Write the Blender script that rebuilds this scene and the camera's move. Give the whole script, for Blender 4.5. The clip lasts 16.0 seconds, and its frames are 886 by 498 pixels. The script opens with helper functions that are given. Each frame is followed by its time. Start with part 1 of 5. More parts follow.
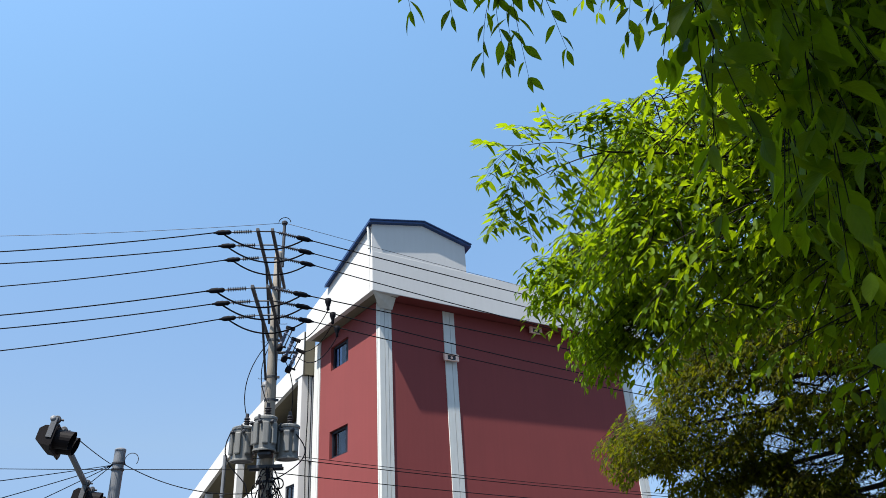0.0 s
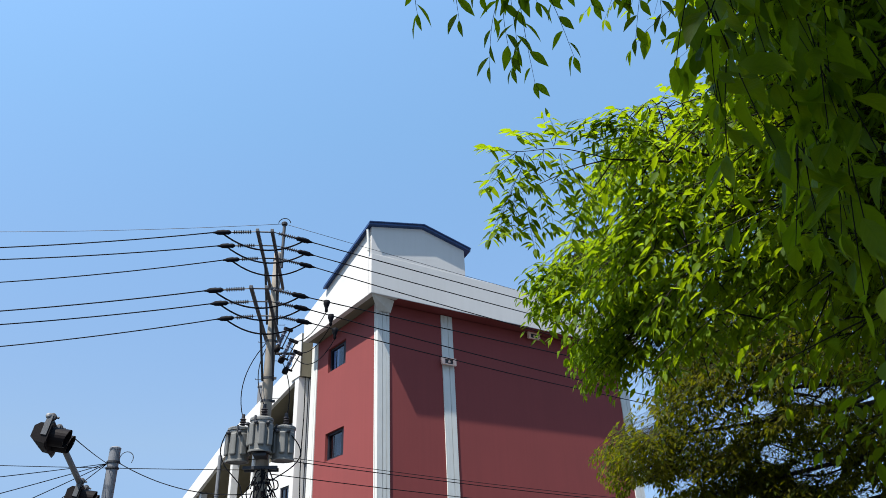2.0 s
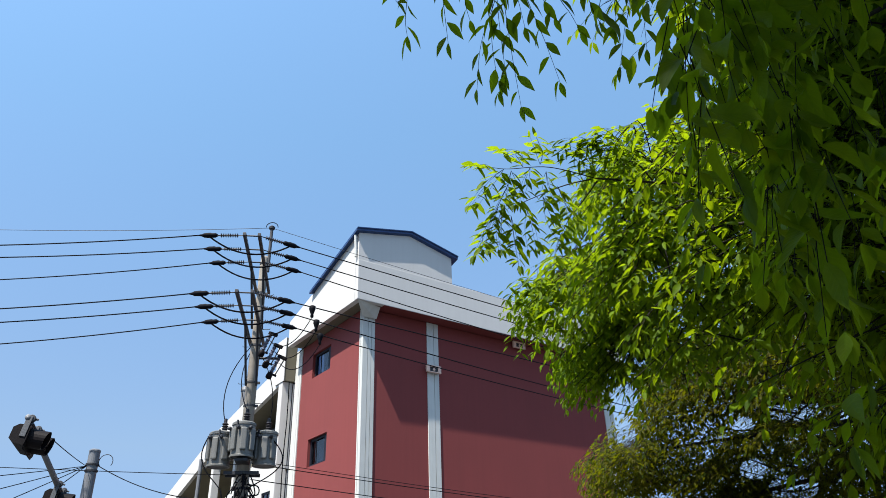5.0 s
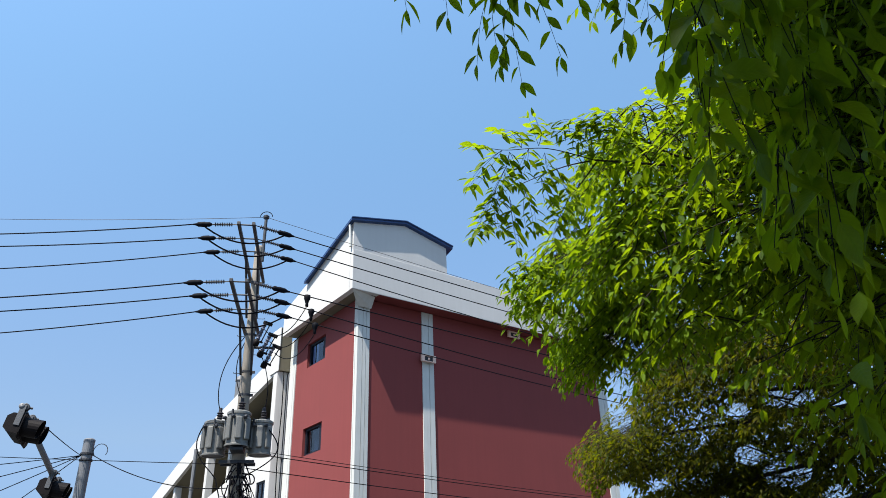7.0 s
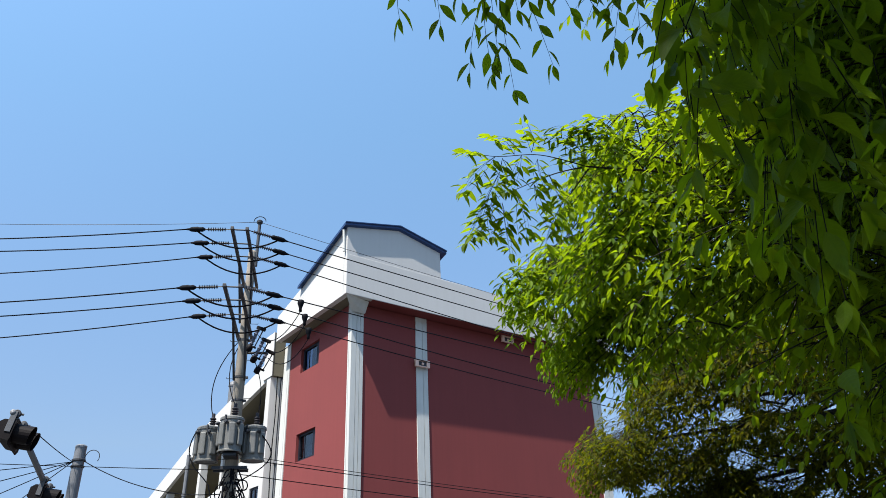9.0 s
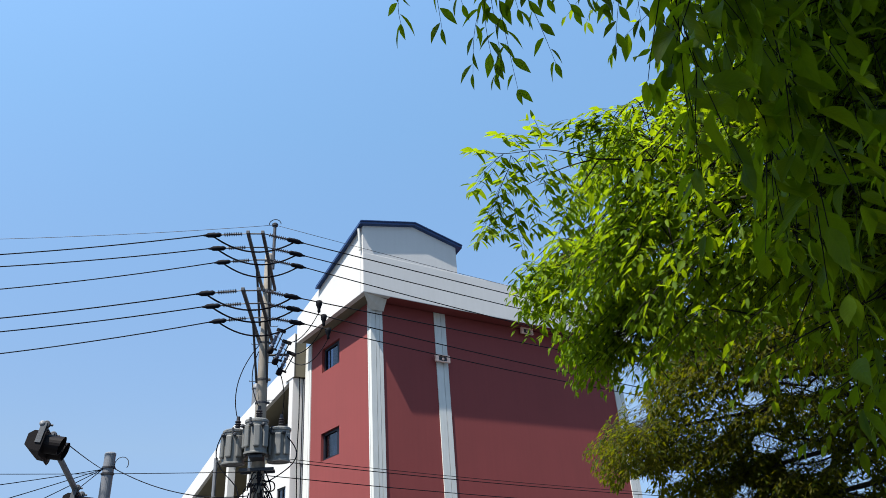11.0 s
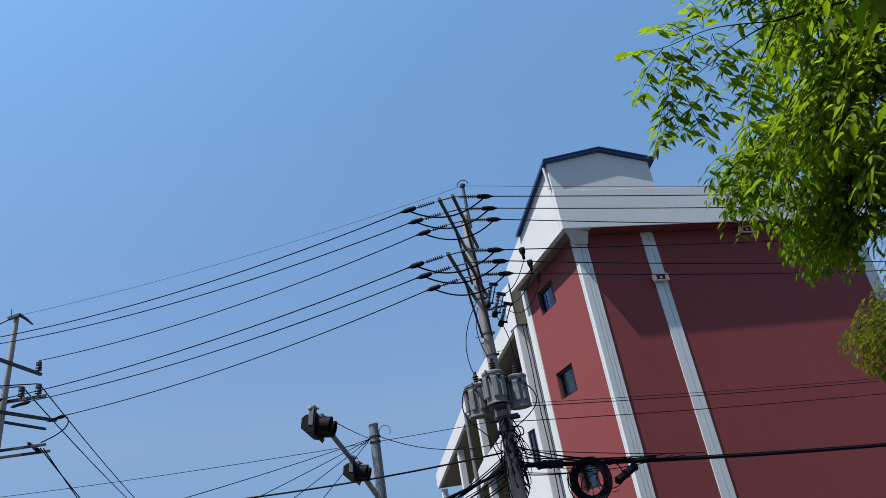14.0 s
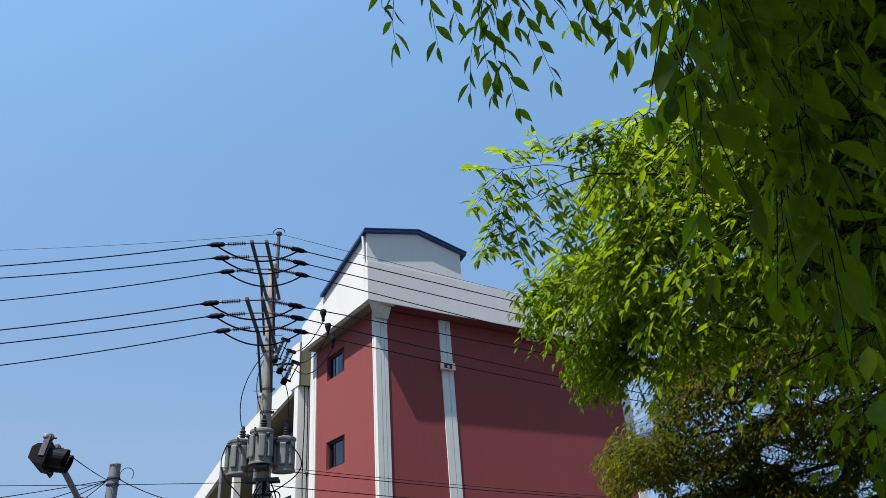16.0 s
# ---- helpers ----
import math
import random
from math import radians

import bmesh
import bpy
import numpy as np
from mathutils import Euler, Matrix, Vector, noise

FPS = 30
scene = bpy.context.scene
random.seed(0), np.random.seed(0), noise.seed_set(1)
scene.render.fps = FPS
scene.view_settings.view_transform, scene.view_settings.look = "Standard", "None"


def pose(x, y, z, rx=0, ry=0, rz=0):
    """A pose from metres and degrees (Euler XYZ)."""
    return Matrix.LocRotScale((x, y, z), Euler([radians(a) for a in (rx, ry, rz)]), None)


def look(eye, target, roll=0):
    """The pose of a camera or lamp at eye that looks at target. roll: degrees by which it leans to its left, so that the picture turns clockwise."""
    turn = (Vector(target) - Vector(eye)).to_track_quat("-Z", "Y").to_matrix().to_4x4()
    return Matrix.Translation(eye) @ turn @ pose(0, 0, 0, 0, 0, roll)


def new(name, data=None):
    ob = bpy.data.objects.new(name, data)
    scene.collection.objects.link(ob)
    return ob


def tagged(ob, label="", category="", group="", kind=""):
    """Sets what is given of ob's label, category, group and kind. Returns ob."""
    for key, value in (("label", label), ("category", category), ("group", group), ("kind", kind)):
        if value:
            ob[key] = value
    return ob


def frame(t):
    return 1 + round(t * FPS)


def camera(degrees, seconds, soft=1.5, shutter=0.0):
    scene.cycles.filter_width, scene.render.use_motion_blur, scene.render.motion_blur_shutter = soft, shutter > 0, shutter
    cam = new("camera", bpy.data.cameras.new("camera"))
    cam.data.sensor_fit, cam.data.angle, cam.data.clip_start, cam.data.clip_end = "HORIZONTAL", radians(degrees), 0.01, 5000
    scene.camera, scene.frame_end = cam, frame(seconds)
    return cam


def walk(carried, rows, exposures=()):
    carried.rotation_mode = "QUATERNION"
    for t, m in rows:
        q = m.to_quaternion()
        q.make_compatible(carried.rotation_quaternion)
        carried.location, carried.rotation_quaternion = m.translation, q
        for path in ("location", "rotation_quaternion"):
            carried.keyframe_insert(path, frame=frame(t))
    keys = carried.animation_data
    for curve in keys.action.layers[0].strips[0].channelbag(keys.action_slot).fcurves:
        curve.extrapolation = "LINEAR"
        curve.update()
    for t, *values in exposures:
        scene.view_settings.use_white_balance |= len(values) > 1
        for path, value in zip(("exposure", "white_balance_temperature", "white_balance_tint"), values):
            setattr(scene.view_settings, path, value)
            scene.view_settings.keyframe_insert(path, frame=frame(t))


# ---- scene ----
cam = camera(65.0, 16.0, soft=0.75)
EYE = (0.0, 0.0, 1.6)
# seconds, the few centimetres that the hand strays, and the turn in degrees (Euler XYZ)
STEPS = [
    (0, -0.000, -0.000, -0.000, 117.00, 3.11, -0.11),
    (0.5, -0.002, -0.008, 0.012, 116.74, 2.83, -0.47),
    (1, -0.009, -0.004, -0.003, 117.11, 2.74, -0.16),
    (1.5, -0.010, 0.003, -0.023, 117.24, 2.59, -0.09),
    (2, -0.009, 0.010, 0.011, 117.27, 2.23, -0.64),
    (2.5, -0.027, 0.012, -0.012, 117.42, 1.89, -0.86),
    (3, -0.025, 0.008, 0.000, 117.55, 1.49, -0.65),
    (3.5, -0.014, -0.026, 0.047, 117.64, 1.38, -1.05),
    (4, -0.012, -0.023, 0.025, 117.76, 1.55, -1.42),
    (4.5, -0.000, -0.032, 0.030, 117.80, 1.55, -1.87),
    (7, -0.014, 0.005, 0.005, 116.99, 1.77, -2.54),
    (7.5, -0.025, 0.010, -0.000, 116.73, 1.81, -2.65),
    (8, -0.021, 0.018, 0.009, 116.97, 1.70, -2.82),
    (10.5, -0.005, -0.045, 0.003, 117.45, 2.76, -3.00),
    (11, 0.001, -0.029, 0.017, 117.00, 3.68, -0.67),
    (11.3, 0.017, -0.015, 0.025, 115.58, 4.55, 2.45),
    (11.5, 0.028, -0.009, 0.029, 115.44, 5.51, 4.38),
    (11.7, 0.036, -0.014, 0.030, 115.74, 5.50, 5.44),
    (12, 0.045, -0.024, 0.028, 115.87, 6.80, 9.05),
    (12.3, 0.047, -0.019, 0.021, 114.81, 7.18, 12.57),
    (12.5, 0.047, -0.014, 0.014, 114.56, 6.89, 14.44),
    (12.7, 0.048, -0.013, 0.001, 114.97, 7.55, 15.88),
    (13, 0.048, -0.008, -0.016, 115.23, 9.89, 20.53),
    (13.3, 0.045, 0.019, -0.005, 115.98, 10.64, 22.22),
    (13.5, 0.045, 0.034, 0.007, 116.05, 10.71, 21.87),
    (13.7, 0.049, 0.032, 0.016, 115.77, 10.42, 21.39),
    (14, 0.056, 0.026, 0.028, 114.57, 9.18, 20.03),
    (14.3, 0.058, 0.054, 0.034, 114.40, 6.54, 16.83),
    (14.5, 0.055, 0.069, 0.039, 114.33, 5.18, 12.23),
    (14.7, 0.045, 0.064, 0.049, 114.46, 3.11, 6.85),
    (15, 0.028, 0.044, 0.062, 115.38, 2.55, 1.58),
    (15.2, 0.023, 0.033, 0.060, 116.06, 2.48, 0.45),
    (15.5, 0.021, 0.017, 0.055, 116.13, 2.07, -0.74),
    (16, 0.025, -0.003, 0.085, 117.51, 3.89, -0.11),
]
walk(cam, [(t, pose(EYE[0] + dx, EYE[1] + dy, EYE[2] + dz, rx, ry, rz)) for t, dx, dy, dz, rx, ry, rz in STEPS],
     [(0.0, 1.07, 6520, 10), (10.5, 1.05, 6500, 10), (11.5, 1.03, 6500, 10), (12.5, 0.79, 6240, 11), (13.5, 0.58, 6030, 11), (14.5, 0.54, 6030, 11), (15.0, 0.59, 6200, 11), (15.5, 0.79, 6450, 10), (16.0, 0.85, 6500, 10)])

# ---- world and sun ----
SUN_WAY = Vector((-0.373, -0.435, 1.0)).normalized()
world = bpy.data.worlds.new("sky")
scene.world = world
world.use_nodes = True
wn = world.node_tree
sky = wn.nodes.new("ShaderNodeTexSky")
sky.sky_type = "NISHITA"
sky.sun_disc = False
sky.sun_elevation = math.asin(SUN_WAY.z)
sky.sun_rotation = math.atan2(SUN_WAY.x, SUN_WAY.y)
sky.air_density, sky.dust_density, sky.ozone_density = 1.0, 0.7, 2.0
wn.nodes["Background"].inputs["Strength"].default_value = 0.11
# haze-free upper sky a little deeper and clearer than the band at the horizon
coord = wn.nodes.new("ShaderNodeTexCoord")
split = wn.nodes.new("ShaderNodeSeparateXYZ")
wn.links.new(coord.outputs["Generated"], split.inputs[0])
rise = wn.nodes.new("ShaderNodeMapRange")
rise.inputs["From Min"].default_value, rise.inputs["From Max"].default_value = 0.0, 0.75
rise.inputs["To Min"].default_value, rise.inputs["To Max"].default_value = 0.4, 1.5
wn.links.new(split.outputs["Z"], rise.inputs["Value"])
tone = wn.nodes.new("ShaderNodeVectorMath")
tone.operation = "MULTIPLY"
tint = wn.nodes.new("ShaderNodeMixRGB")
tint.inputs[1].default_value, tint.inputs[2].default_value = (1.02, 0.975, 1.03, 1), (0.885, 1.045, 1.0, 1)
lift = wn.nodes.new("ShaderNodeMapRange")
lift.inputs["From Min"].default_value, lift.inputs["From Max"].default_value = 0.05, 0.6
wn.links.new(split.outputs["Z"], lift.inputs["Value"])
wn.links.new(lift.outputs[0], tint.inputs[0])
# clean blue air down to the horizon
low = wn.nodes.new("ShaderNodeMixRGB")
low.inputs[1].default_value = (0.62, 0.84, 1.22, 1)
clear = wn.nodes.new("ShaderNodeMapRange")
clear.inputs["From Min"].default_value, clear.inputs["From Max"].default_value = 0.04, 0.2
wn.links.new(split.outputs["Z"], clear.inputs["Value"])
wn.links.new(clear.outputs[0], low.inputs[0])
wn.links.new(tint.outputs[0], low.inputs[2])
wn.links.new(low.outputs[0], tone.inputs[1])
gain = wn.nodes.new("ShaderNodeVectorMath")
gain.operation = "SCALE"
wn.links.new(sky.outputs["Color"], tone.inputs[0])
wn.links.new(tone.outputs[0], gain.inputs[0])
wn.links.new(rise.outputs[0], gain.inputs["Scale"])
wn.links.new(gain.outputs[0], wn.nodes["Background"].inputs["Color"])
sun_data = bpy.data.lights.new("sun", "SUN")
sun_data.energy, sun_data.angle, sun_data.color = 5.0, radians(0.53), (1.0, 0.95, 0.87)
sun = new("sun", sun_data)
sun.matrix_world = look(SUN_WAY * 60, (0, 0, 0))

# ---- materials ----
def material(name, base, rough=0.8, metal=0.0, vary=0.15, scale=3.0, fine=40.0, bump=0.15, streak=0.0, stretch=(1, 1, 1), spec=0.5):
    """A node material with colour that varies at two scales, fine relief and, with streak, run-off stains."""
    m = bpy.data.materials.new(name)
    m.use_nodes = True
    nt = m.node_tree
    b = nt.nodes["Principled BSDF"]
    b.inputs["Roughness"].default_value, b.inputs["Metallic"].default_value = rough, metal
    b.inputs["Specular IOR Level"].default_value = spec
    co = nt.nodes.new("ShaderNodeTexCoord")
    mp = nt.nodes.new("ShaderNodeMapping")
    mp.inputs["Scale"].default_value = stretch
    nt.links.new(co.outputs["Object"], mp.inputs["Vector"])
    big, small = nt.nodes.new("ShaderNodeTexNoise"), nt.nodes.new("ShaderNodeTexNoise")
    for n, s, d in ((big, scale, 5), (small, fine, 3)):
        n.inputs["Scale"].default_value, n.inputs["Detail"].default_value = s, d
        nt.links.new(mp.outputs["Vector"], n.inputs["Vector"])
    ramp = nt.nodes.new("ShaderNodeValToRGB")
    lo, hi = [c * (1 - vary) for c in base], [min(1, c * (1 + vary)) for c in base]
    ramp.color_ramp.elements[0].position, ramp.color_ramp.elements[1].position = 0.3, 0.7
    ramp.color_ramp.elements[0].color, ramp.color_ramp.elements[1].color = (*lo, 1), (*hi, 1)
    mix = nt.nodes.new("ShaderNodeMath")
    mix.operation = "MULTIPLY_ADD"
    mix.inputs[1].default_value = 0.35
    nt.links.new(small.outputs["Fac"], mix.inputs[0])
    half = nt.nodes.new("ShaderNodeMath")
    half.operation = "MULTIPLY"
    half.inputs[1].default_value = 0.65
    nt.links.new(big.outputs["Fac"], half.inputs[0])
    nt.links.new(half.outputs[0], mix.inputs[2])
    nt.links.new(mix.outputs[0], ramp.inputs["Fac"])
    colour = ramp.outputs["Color"]
    if streak:
        sm = nt.nodes.new("ShaderNodeMapping")
        sm.inputs["Scale"].default_value = (5.0, 5.0, 0.18)
        nt.links.new(co.outputs["Object"], sm.inputs["Vector"])
        sn = nt.nodes.new("ShaderNodeTexNoise")
        sn.inputs["Scale"].default_value, sn.inputs["Detail"].default_value = 1.6, 6
        nt.links.new(sm.outputs["Vector"], sn.inputs["Vector"])
        sr = nt.nodes.new("ShaderNodeValToRGB")
        sr.color_ramp.elements[0].position, sr.color_ramp.elements[1].position = 0.36, 0.62
        sr.color_ramp.elements[0].color = (1 - streak, 1 - streak, 1 - streak * 1.1, 1)
        sr.color_ramp.elements[1].color = (1, 1, 1, 1)
        nt.links.new(sn.outputs["Fac"], sr.inputs["Fac"])
        mul = nt.nodes.new("ShaderNodeMixRGB")
        mul.blend_type, mul.inputs[0].default_value = "MULTIPLY", 1.0
        nt.links.new(colour, mul.inputs[1])
        nt.links.new(sr.outputs["Color"], mul.inputs[2])
        colour = mul.outputs["Color"]
    nt.links.new(colour, b.inputs["Base Color"])
    if bump:
        bp_ = nt.nodes.new("ShaderNodeBump")
        bp_.inputs["Strength"].default_value, bp_.inputs["Distance"].default_value = bump, 0.01
        nt.links.new(small.outputs["Fac"], bp_.inputs["Height"])
        nt.links.new(bp_.outputs["Normal"], b.inputs["Normal"])
    return m


def leaf_material(name, lo, hi, through_colour, share=0.45, rough=0.55):
    """Thin leaf: glossy top layer over diffuse and light that comes through, colour by island."""
    m = bpy.data.materials.new(name)
    m.use_nodes = True
    nt = m.node_tree
    b = nt.nodes["Principled BSDF"]
    b.inputs["Roughness"].default_value = rough
    b.inputs["Specular IOR Level"].default_value = 0.12
    geo = nt.nodes.new("ShaderNodeNewGeometry")
    ramp = nt.nodes.new("ShaderNodeValToRGB")
    ramp.color_ramp.elements[0].color, ramp.color_ramp.elements[1].color = (*lo, 1), (*hi, 1)
    info = nt.nodes.new("ShaderNodeObjectInfo")
    add = nt.nodes.new("ShaderNodeMath")
    add.operation = "ADD"
    frac = nt.nodes.new("ShaderNodeMath")
    frac.operation = "FRACT"
    nt.links.new(geo.outputs["Random Per Island"], add.inputs[0])
    nt.links.new(info.outputs["Random"], add.inputs[1])
    nt.links.new(add.outputs[0], frac.inputs[0])
    nt.links.new(frac.outputs[0], ramp.inputs["Fac"])
    # pale midrib, side veins that slant to the tip, and small blotches
    def calc(op, a, c=None):
        n = nt.nodes.new("ShaderNodeMath")
        n.operation = op
        for k, v in enumerate((a, c)):
            if v is None:
                continue
            if hasattr(v, "node"):
                nt.links.new(v, n.inputs[k])
            else:
                n.inputs[k].default_value = v
        return n.outputs[0]

    uv = nt.nodes.new("ShaderNodeUVMap")
    uv.uv_map = "blade"
    parts_ = nt.nodes.new("ShaderNodeSeparateXYZ")
    nt.links.new(uv.outputs["UV"], parts_.inputs[0])
    across = calc("ABSOLUTE", calc("SUBTRACT", parts_.outputs["X"], 0.5))
    rib = nt.nodes.new("ShaderNodeMapRange")
    rib.inputs["From Min"].default_value, rib.inputs["From Max"].default_value = 0.015, 0.075
    rib.inputs["To Min"].default_value, rib.inputs["To Max"].default_value = 1.0, 0.0
    nt.links.new(across, rib.inputs["Value"])
    wave = calc("SINE", calc("MULTIPLY", calc("SUBTRACT", parts_.outputs["Y"], calc("MULTIPLY", across, 0.45)), 56.0))
    vein = calc("POWER", calc("MULTIPLY", calc("ADD", wave, 1.0), 0.5), 5.0)
    spots = nt.nodes.new("ShaderNodeTexNoise")
    spots.inputs["Scale"].default_value, spots.inputs["Detail"].default_value = 55.0, 4
    nt.links.new(geo.outputs["Position"], spots.inputs["Vector"])
    gain_ = calc("ADD", calc("ADD", calc("MULTIPLY", rib.outputs[0], 0.45), calc("MULTIPLY", vein, 0.2)), calc("ADD", calc("MULTIPLY", spots.outputs["Fac"], 0.5), 0.68))
    shade = nt.nodes.new("ShaderNodeVectorMath")
    shade.operation = "SCALE"
    nt.links.new(ramp.outputs["Color"], shade.inputs[0])
    nt.links.new(gain_, shade.inputs["Scale"])
    nt.links.new(shade.outputs[0], b.inputs["Base Color"])
    relief = nt.nodes.new("ShaderNodeBump")
    relief.inputs["Strength"].default_value, relief.inputs["Distance"].default_value = 0.3, 0.001
    nt.links.new(vein, relief.inputs["Height"])
    nt.links.new(relief.outputs["Normal"], b.inputs["Normal"])
    tr = nt.nodes.new("ShaderNodeBsdfTranslucent")
    tint = nt.nodes.new("ShaderNodeMixRGB")
    tint.blend_type, tint.inputs[0].default_value = "MIX", 0.72
    tint.inputs[2].default_value = (*through_colour, 1)
    nt.links.new(ramp.outputs["Color"], tint.inputs[1])
    dim = nt.nodes.new("ShaderNodeVectorMath")
    dim.operation = "SCALE"
    nt.links.new(tint.outputs["Color"], dim.inputs[0])
    nt.links.new(calc("SUBTRACT", calc("ADD", calc("MULTIPLY", spots.outputs["Fac"], 0.3), 0.87), calc("MULTIPLY", rib.outputs[0], 0.25)), dim.inputs["Scale"])
    nt.links.new(dim.outputs[0], tr.inputs["Color"])
    mx = nt.nodes.new("ShaderNodeMixShader")
    mx.inputs[0].default_value = share
    nt.links.new(b.outputs[0], mx.inputs[1])
    nt.links.new(tr.outputs[0], mx.inputs[2])
    nt.links.new(mx.outputs[0], nt.nodes["Material Output"].inputs["Surface"])
    return m


RED = material("red_wall_paint", (0.167, 0.027, 0.0255), 0.85, vary=0.07, scale=0.5, fine=60, bump=0.08, streak=0.05)
WHITE = material("white_wall_paint", (0.49, 0.482, 0.466), 0.8, vary=0.05, scale=0.6, fine=50, bump=0.06, streak=0.025)
PILASTER = material("pale_stone_pilaster", (0.49, 0.495, 0.473), 0.75, vary=0.06, scale=2, fine=60, bump=0.1, streak=0.07)
# beige darkened to carry the shade of undersides and recesses in its colour
SOFFIT_SHADE = material("shaded_soffit_paint", (0.14, 0.125, 0.085), 0.9, vary=0.1, scale=2)
ROOF = material("blue_roof_metal", (0.024, 0.055, 0.15), 0.45, metal=0.3, vary=0.15, scale=2, stretch=(1, 1, 1))
FRAME = material("dark_window_frame", (0.01, 0.011, 0.018), 0.5, vary=0.2, spec=0.2)
CURTAIN = material("pale_blind", (0.035, 0.045, 0.075), 0.7, vary=0.06)
DARK = material("dark_interior", (0.03, 0.03, 0.035), 0.9)
CONCRETE = material("pole_concrete", (0.29, 0.255, 0.215), 0.9, vary=0.16, scale=4, fine=70, bump=0.3, streak=0.22)
STEEL = material("galvanised_steel", (0.024, 0.026, 0.033), 0.6, metal=0.1, vary=0.2, scale=8)
DARKSTEEL = material("dark_steel", (0.022, 0.024, 0.03), 0.6, metal=0.2, vary=0.25, scale=8)
PAINTGREY = material("transformer_paint", (0.135, 0.134, 0.127), 0.5, vary=0.16, scale=3, fine=40, streak=0.2, bump=0.1)
POSTGREY = material("post_paint", (0.125, 0.13, 0.142), 0.55, vary=0.08, scale=3, streak=0.04, bump=0.06)
RUBBER = material("black_cable", (0.004, 0.0045, 0.007), 0.7, vary=0.2, spec=0.08)
PORCELAIN = material("insulator_polymer", (0.02, 0.018, 0.022), 0.5, vary=0.2, spec=0.3)
CUTOUT = material("cutout_glaze", (0.085, 0.095, 0.14), 0.35, vary=0.2, scale=6)
BLACK = material("signal_black", (0.0075, 0.0058, 0.0065), 0.6, vary=0.2, bump=0.05, spec=0.1)
SIGNALTIN = material("bracket_metal", (0.075, 0.078, 0.085), 0.6, metal=0.2, vary=0.15, scale=10)
LENS = material("signal_lens", (0.12, 0.02, 0.015), 0.2, vary=0.1)
LAMPBOX = material("lamp_box_enamel", (0.62, 0.42, 0.34), 0.5, vary=0.15, scale=8)
BARK = material("bark", (0.022, 0.018, 0.015), 0.9, vary=0.3, scale=12, fine=60, bump=0.5)
TWIG = material("twig_bark", (0.02, 0.018, 0.016), 0.9, vary=0.3, scale=30, spec=0.05)
ASPHALT = material("asphalt", (0.06, 0.06, 0.06), 0.9, vary=0.2, scale=1.5, fine=90, bump=0.3)
HILLGREEN = material("wooded_hill", (0.016, 0.026, 0.01), 0.95, vary=0.5, scale=0.15, fine=1.2, bump=0.6)
LEAF = leaf_material("leaf_spring_green", (0.022, 0.055, 0.003), (0.12, 0.195, 0.006), (0.45, 0.62, 0.006), 0.47)
LEAF_OLIVE = leaf_material("leaf_olive", (0.014, 0.038, 0.002), (0.07, 0.062, 0.003), (0.26, 0.27, 0.003), 0.52)

GLASS = bpy.data.materials.new("window_glass")
GLASS.use_nodes = True
gb = GLASS.node_tree.nodes["Principled BSDF"]
gb.inputs["Base Color"].default_value = (0.09, 0.12, 0.19, 1)
gb.inputs["Specular IOR Level"].default_value = 0.2
gb.inputs["Roughness"].default_value, gb.inputs["Transmission Weight"].default_value = 0.03, 1.0


# ---- helpers of this scene ----
def link_mesh(name, bm, mat, parent=None, smooth=False):
    me = bpy.data.meshes.new(name)
    bmesh.ops.recalc_face_normals(bm, faces=bm.faces)
    bm.to_mesh(me)
    bm.free()
    me.materials.append(mat)
    if smooth:
        me.polygons.foreach_set("use_smooth", [True] * len(me.polygons))
    ob = new(name, me)
    ob.parent = parent
    return ob


def part(name, bm, mat, parent, label="", smooth=False):
    ob = link_mesh(name, bm, mat, parent, smooth)
    return tagged(ob, label) if label else ob


def thing(name, at, label, category, group="", turn=0.0):
    ob = new(name)
    ob.empty_display_size = 0.2
    ob.matrix_basis = pose(*at, 0, 0, turn)
    return tagged(ob, label, category, group)


def box(bm, lo, hi, bevel=0.0, m=None):
    """A box from corner to corner, its edges bevelled, laid by m."""
    c = [(a + b) / 2 for a, b in zip(lo, hi)]
    s = [abs(b - a) for a, b in zip(lo, hi)]
    made = bmesh.ops.create_cube(bm, size=1.0, matrix=Matrix.Translation(c) @ Matrix.Diagonal((*s, 1)))
    verts = made["verts"]
    if bevel:
        edges = list({e for v in verts for e in v.link_edges})
        out = bmesh.ops.bevel(bm, geom=edges, offset=bevel, segments=2, affect="EDGES", profile=0.6)
        verts = list({v for f in out["faces"] for v in f.verts} | {v for v in verts if v.is_valid})
        seen, todo = set(verts), list(verts)
        while todo:
            for e in todo.pop().link_edges:
                for w in e.verts:
                    if w not in seen:
                        seen.add(w)
                        todo.append(w)
        verts = list(seen)
    if m is not None:
        bmesh.ops.transform(bm, matrix=m, verts=verts)
    return verts


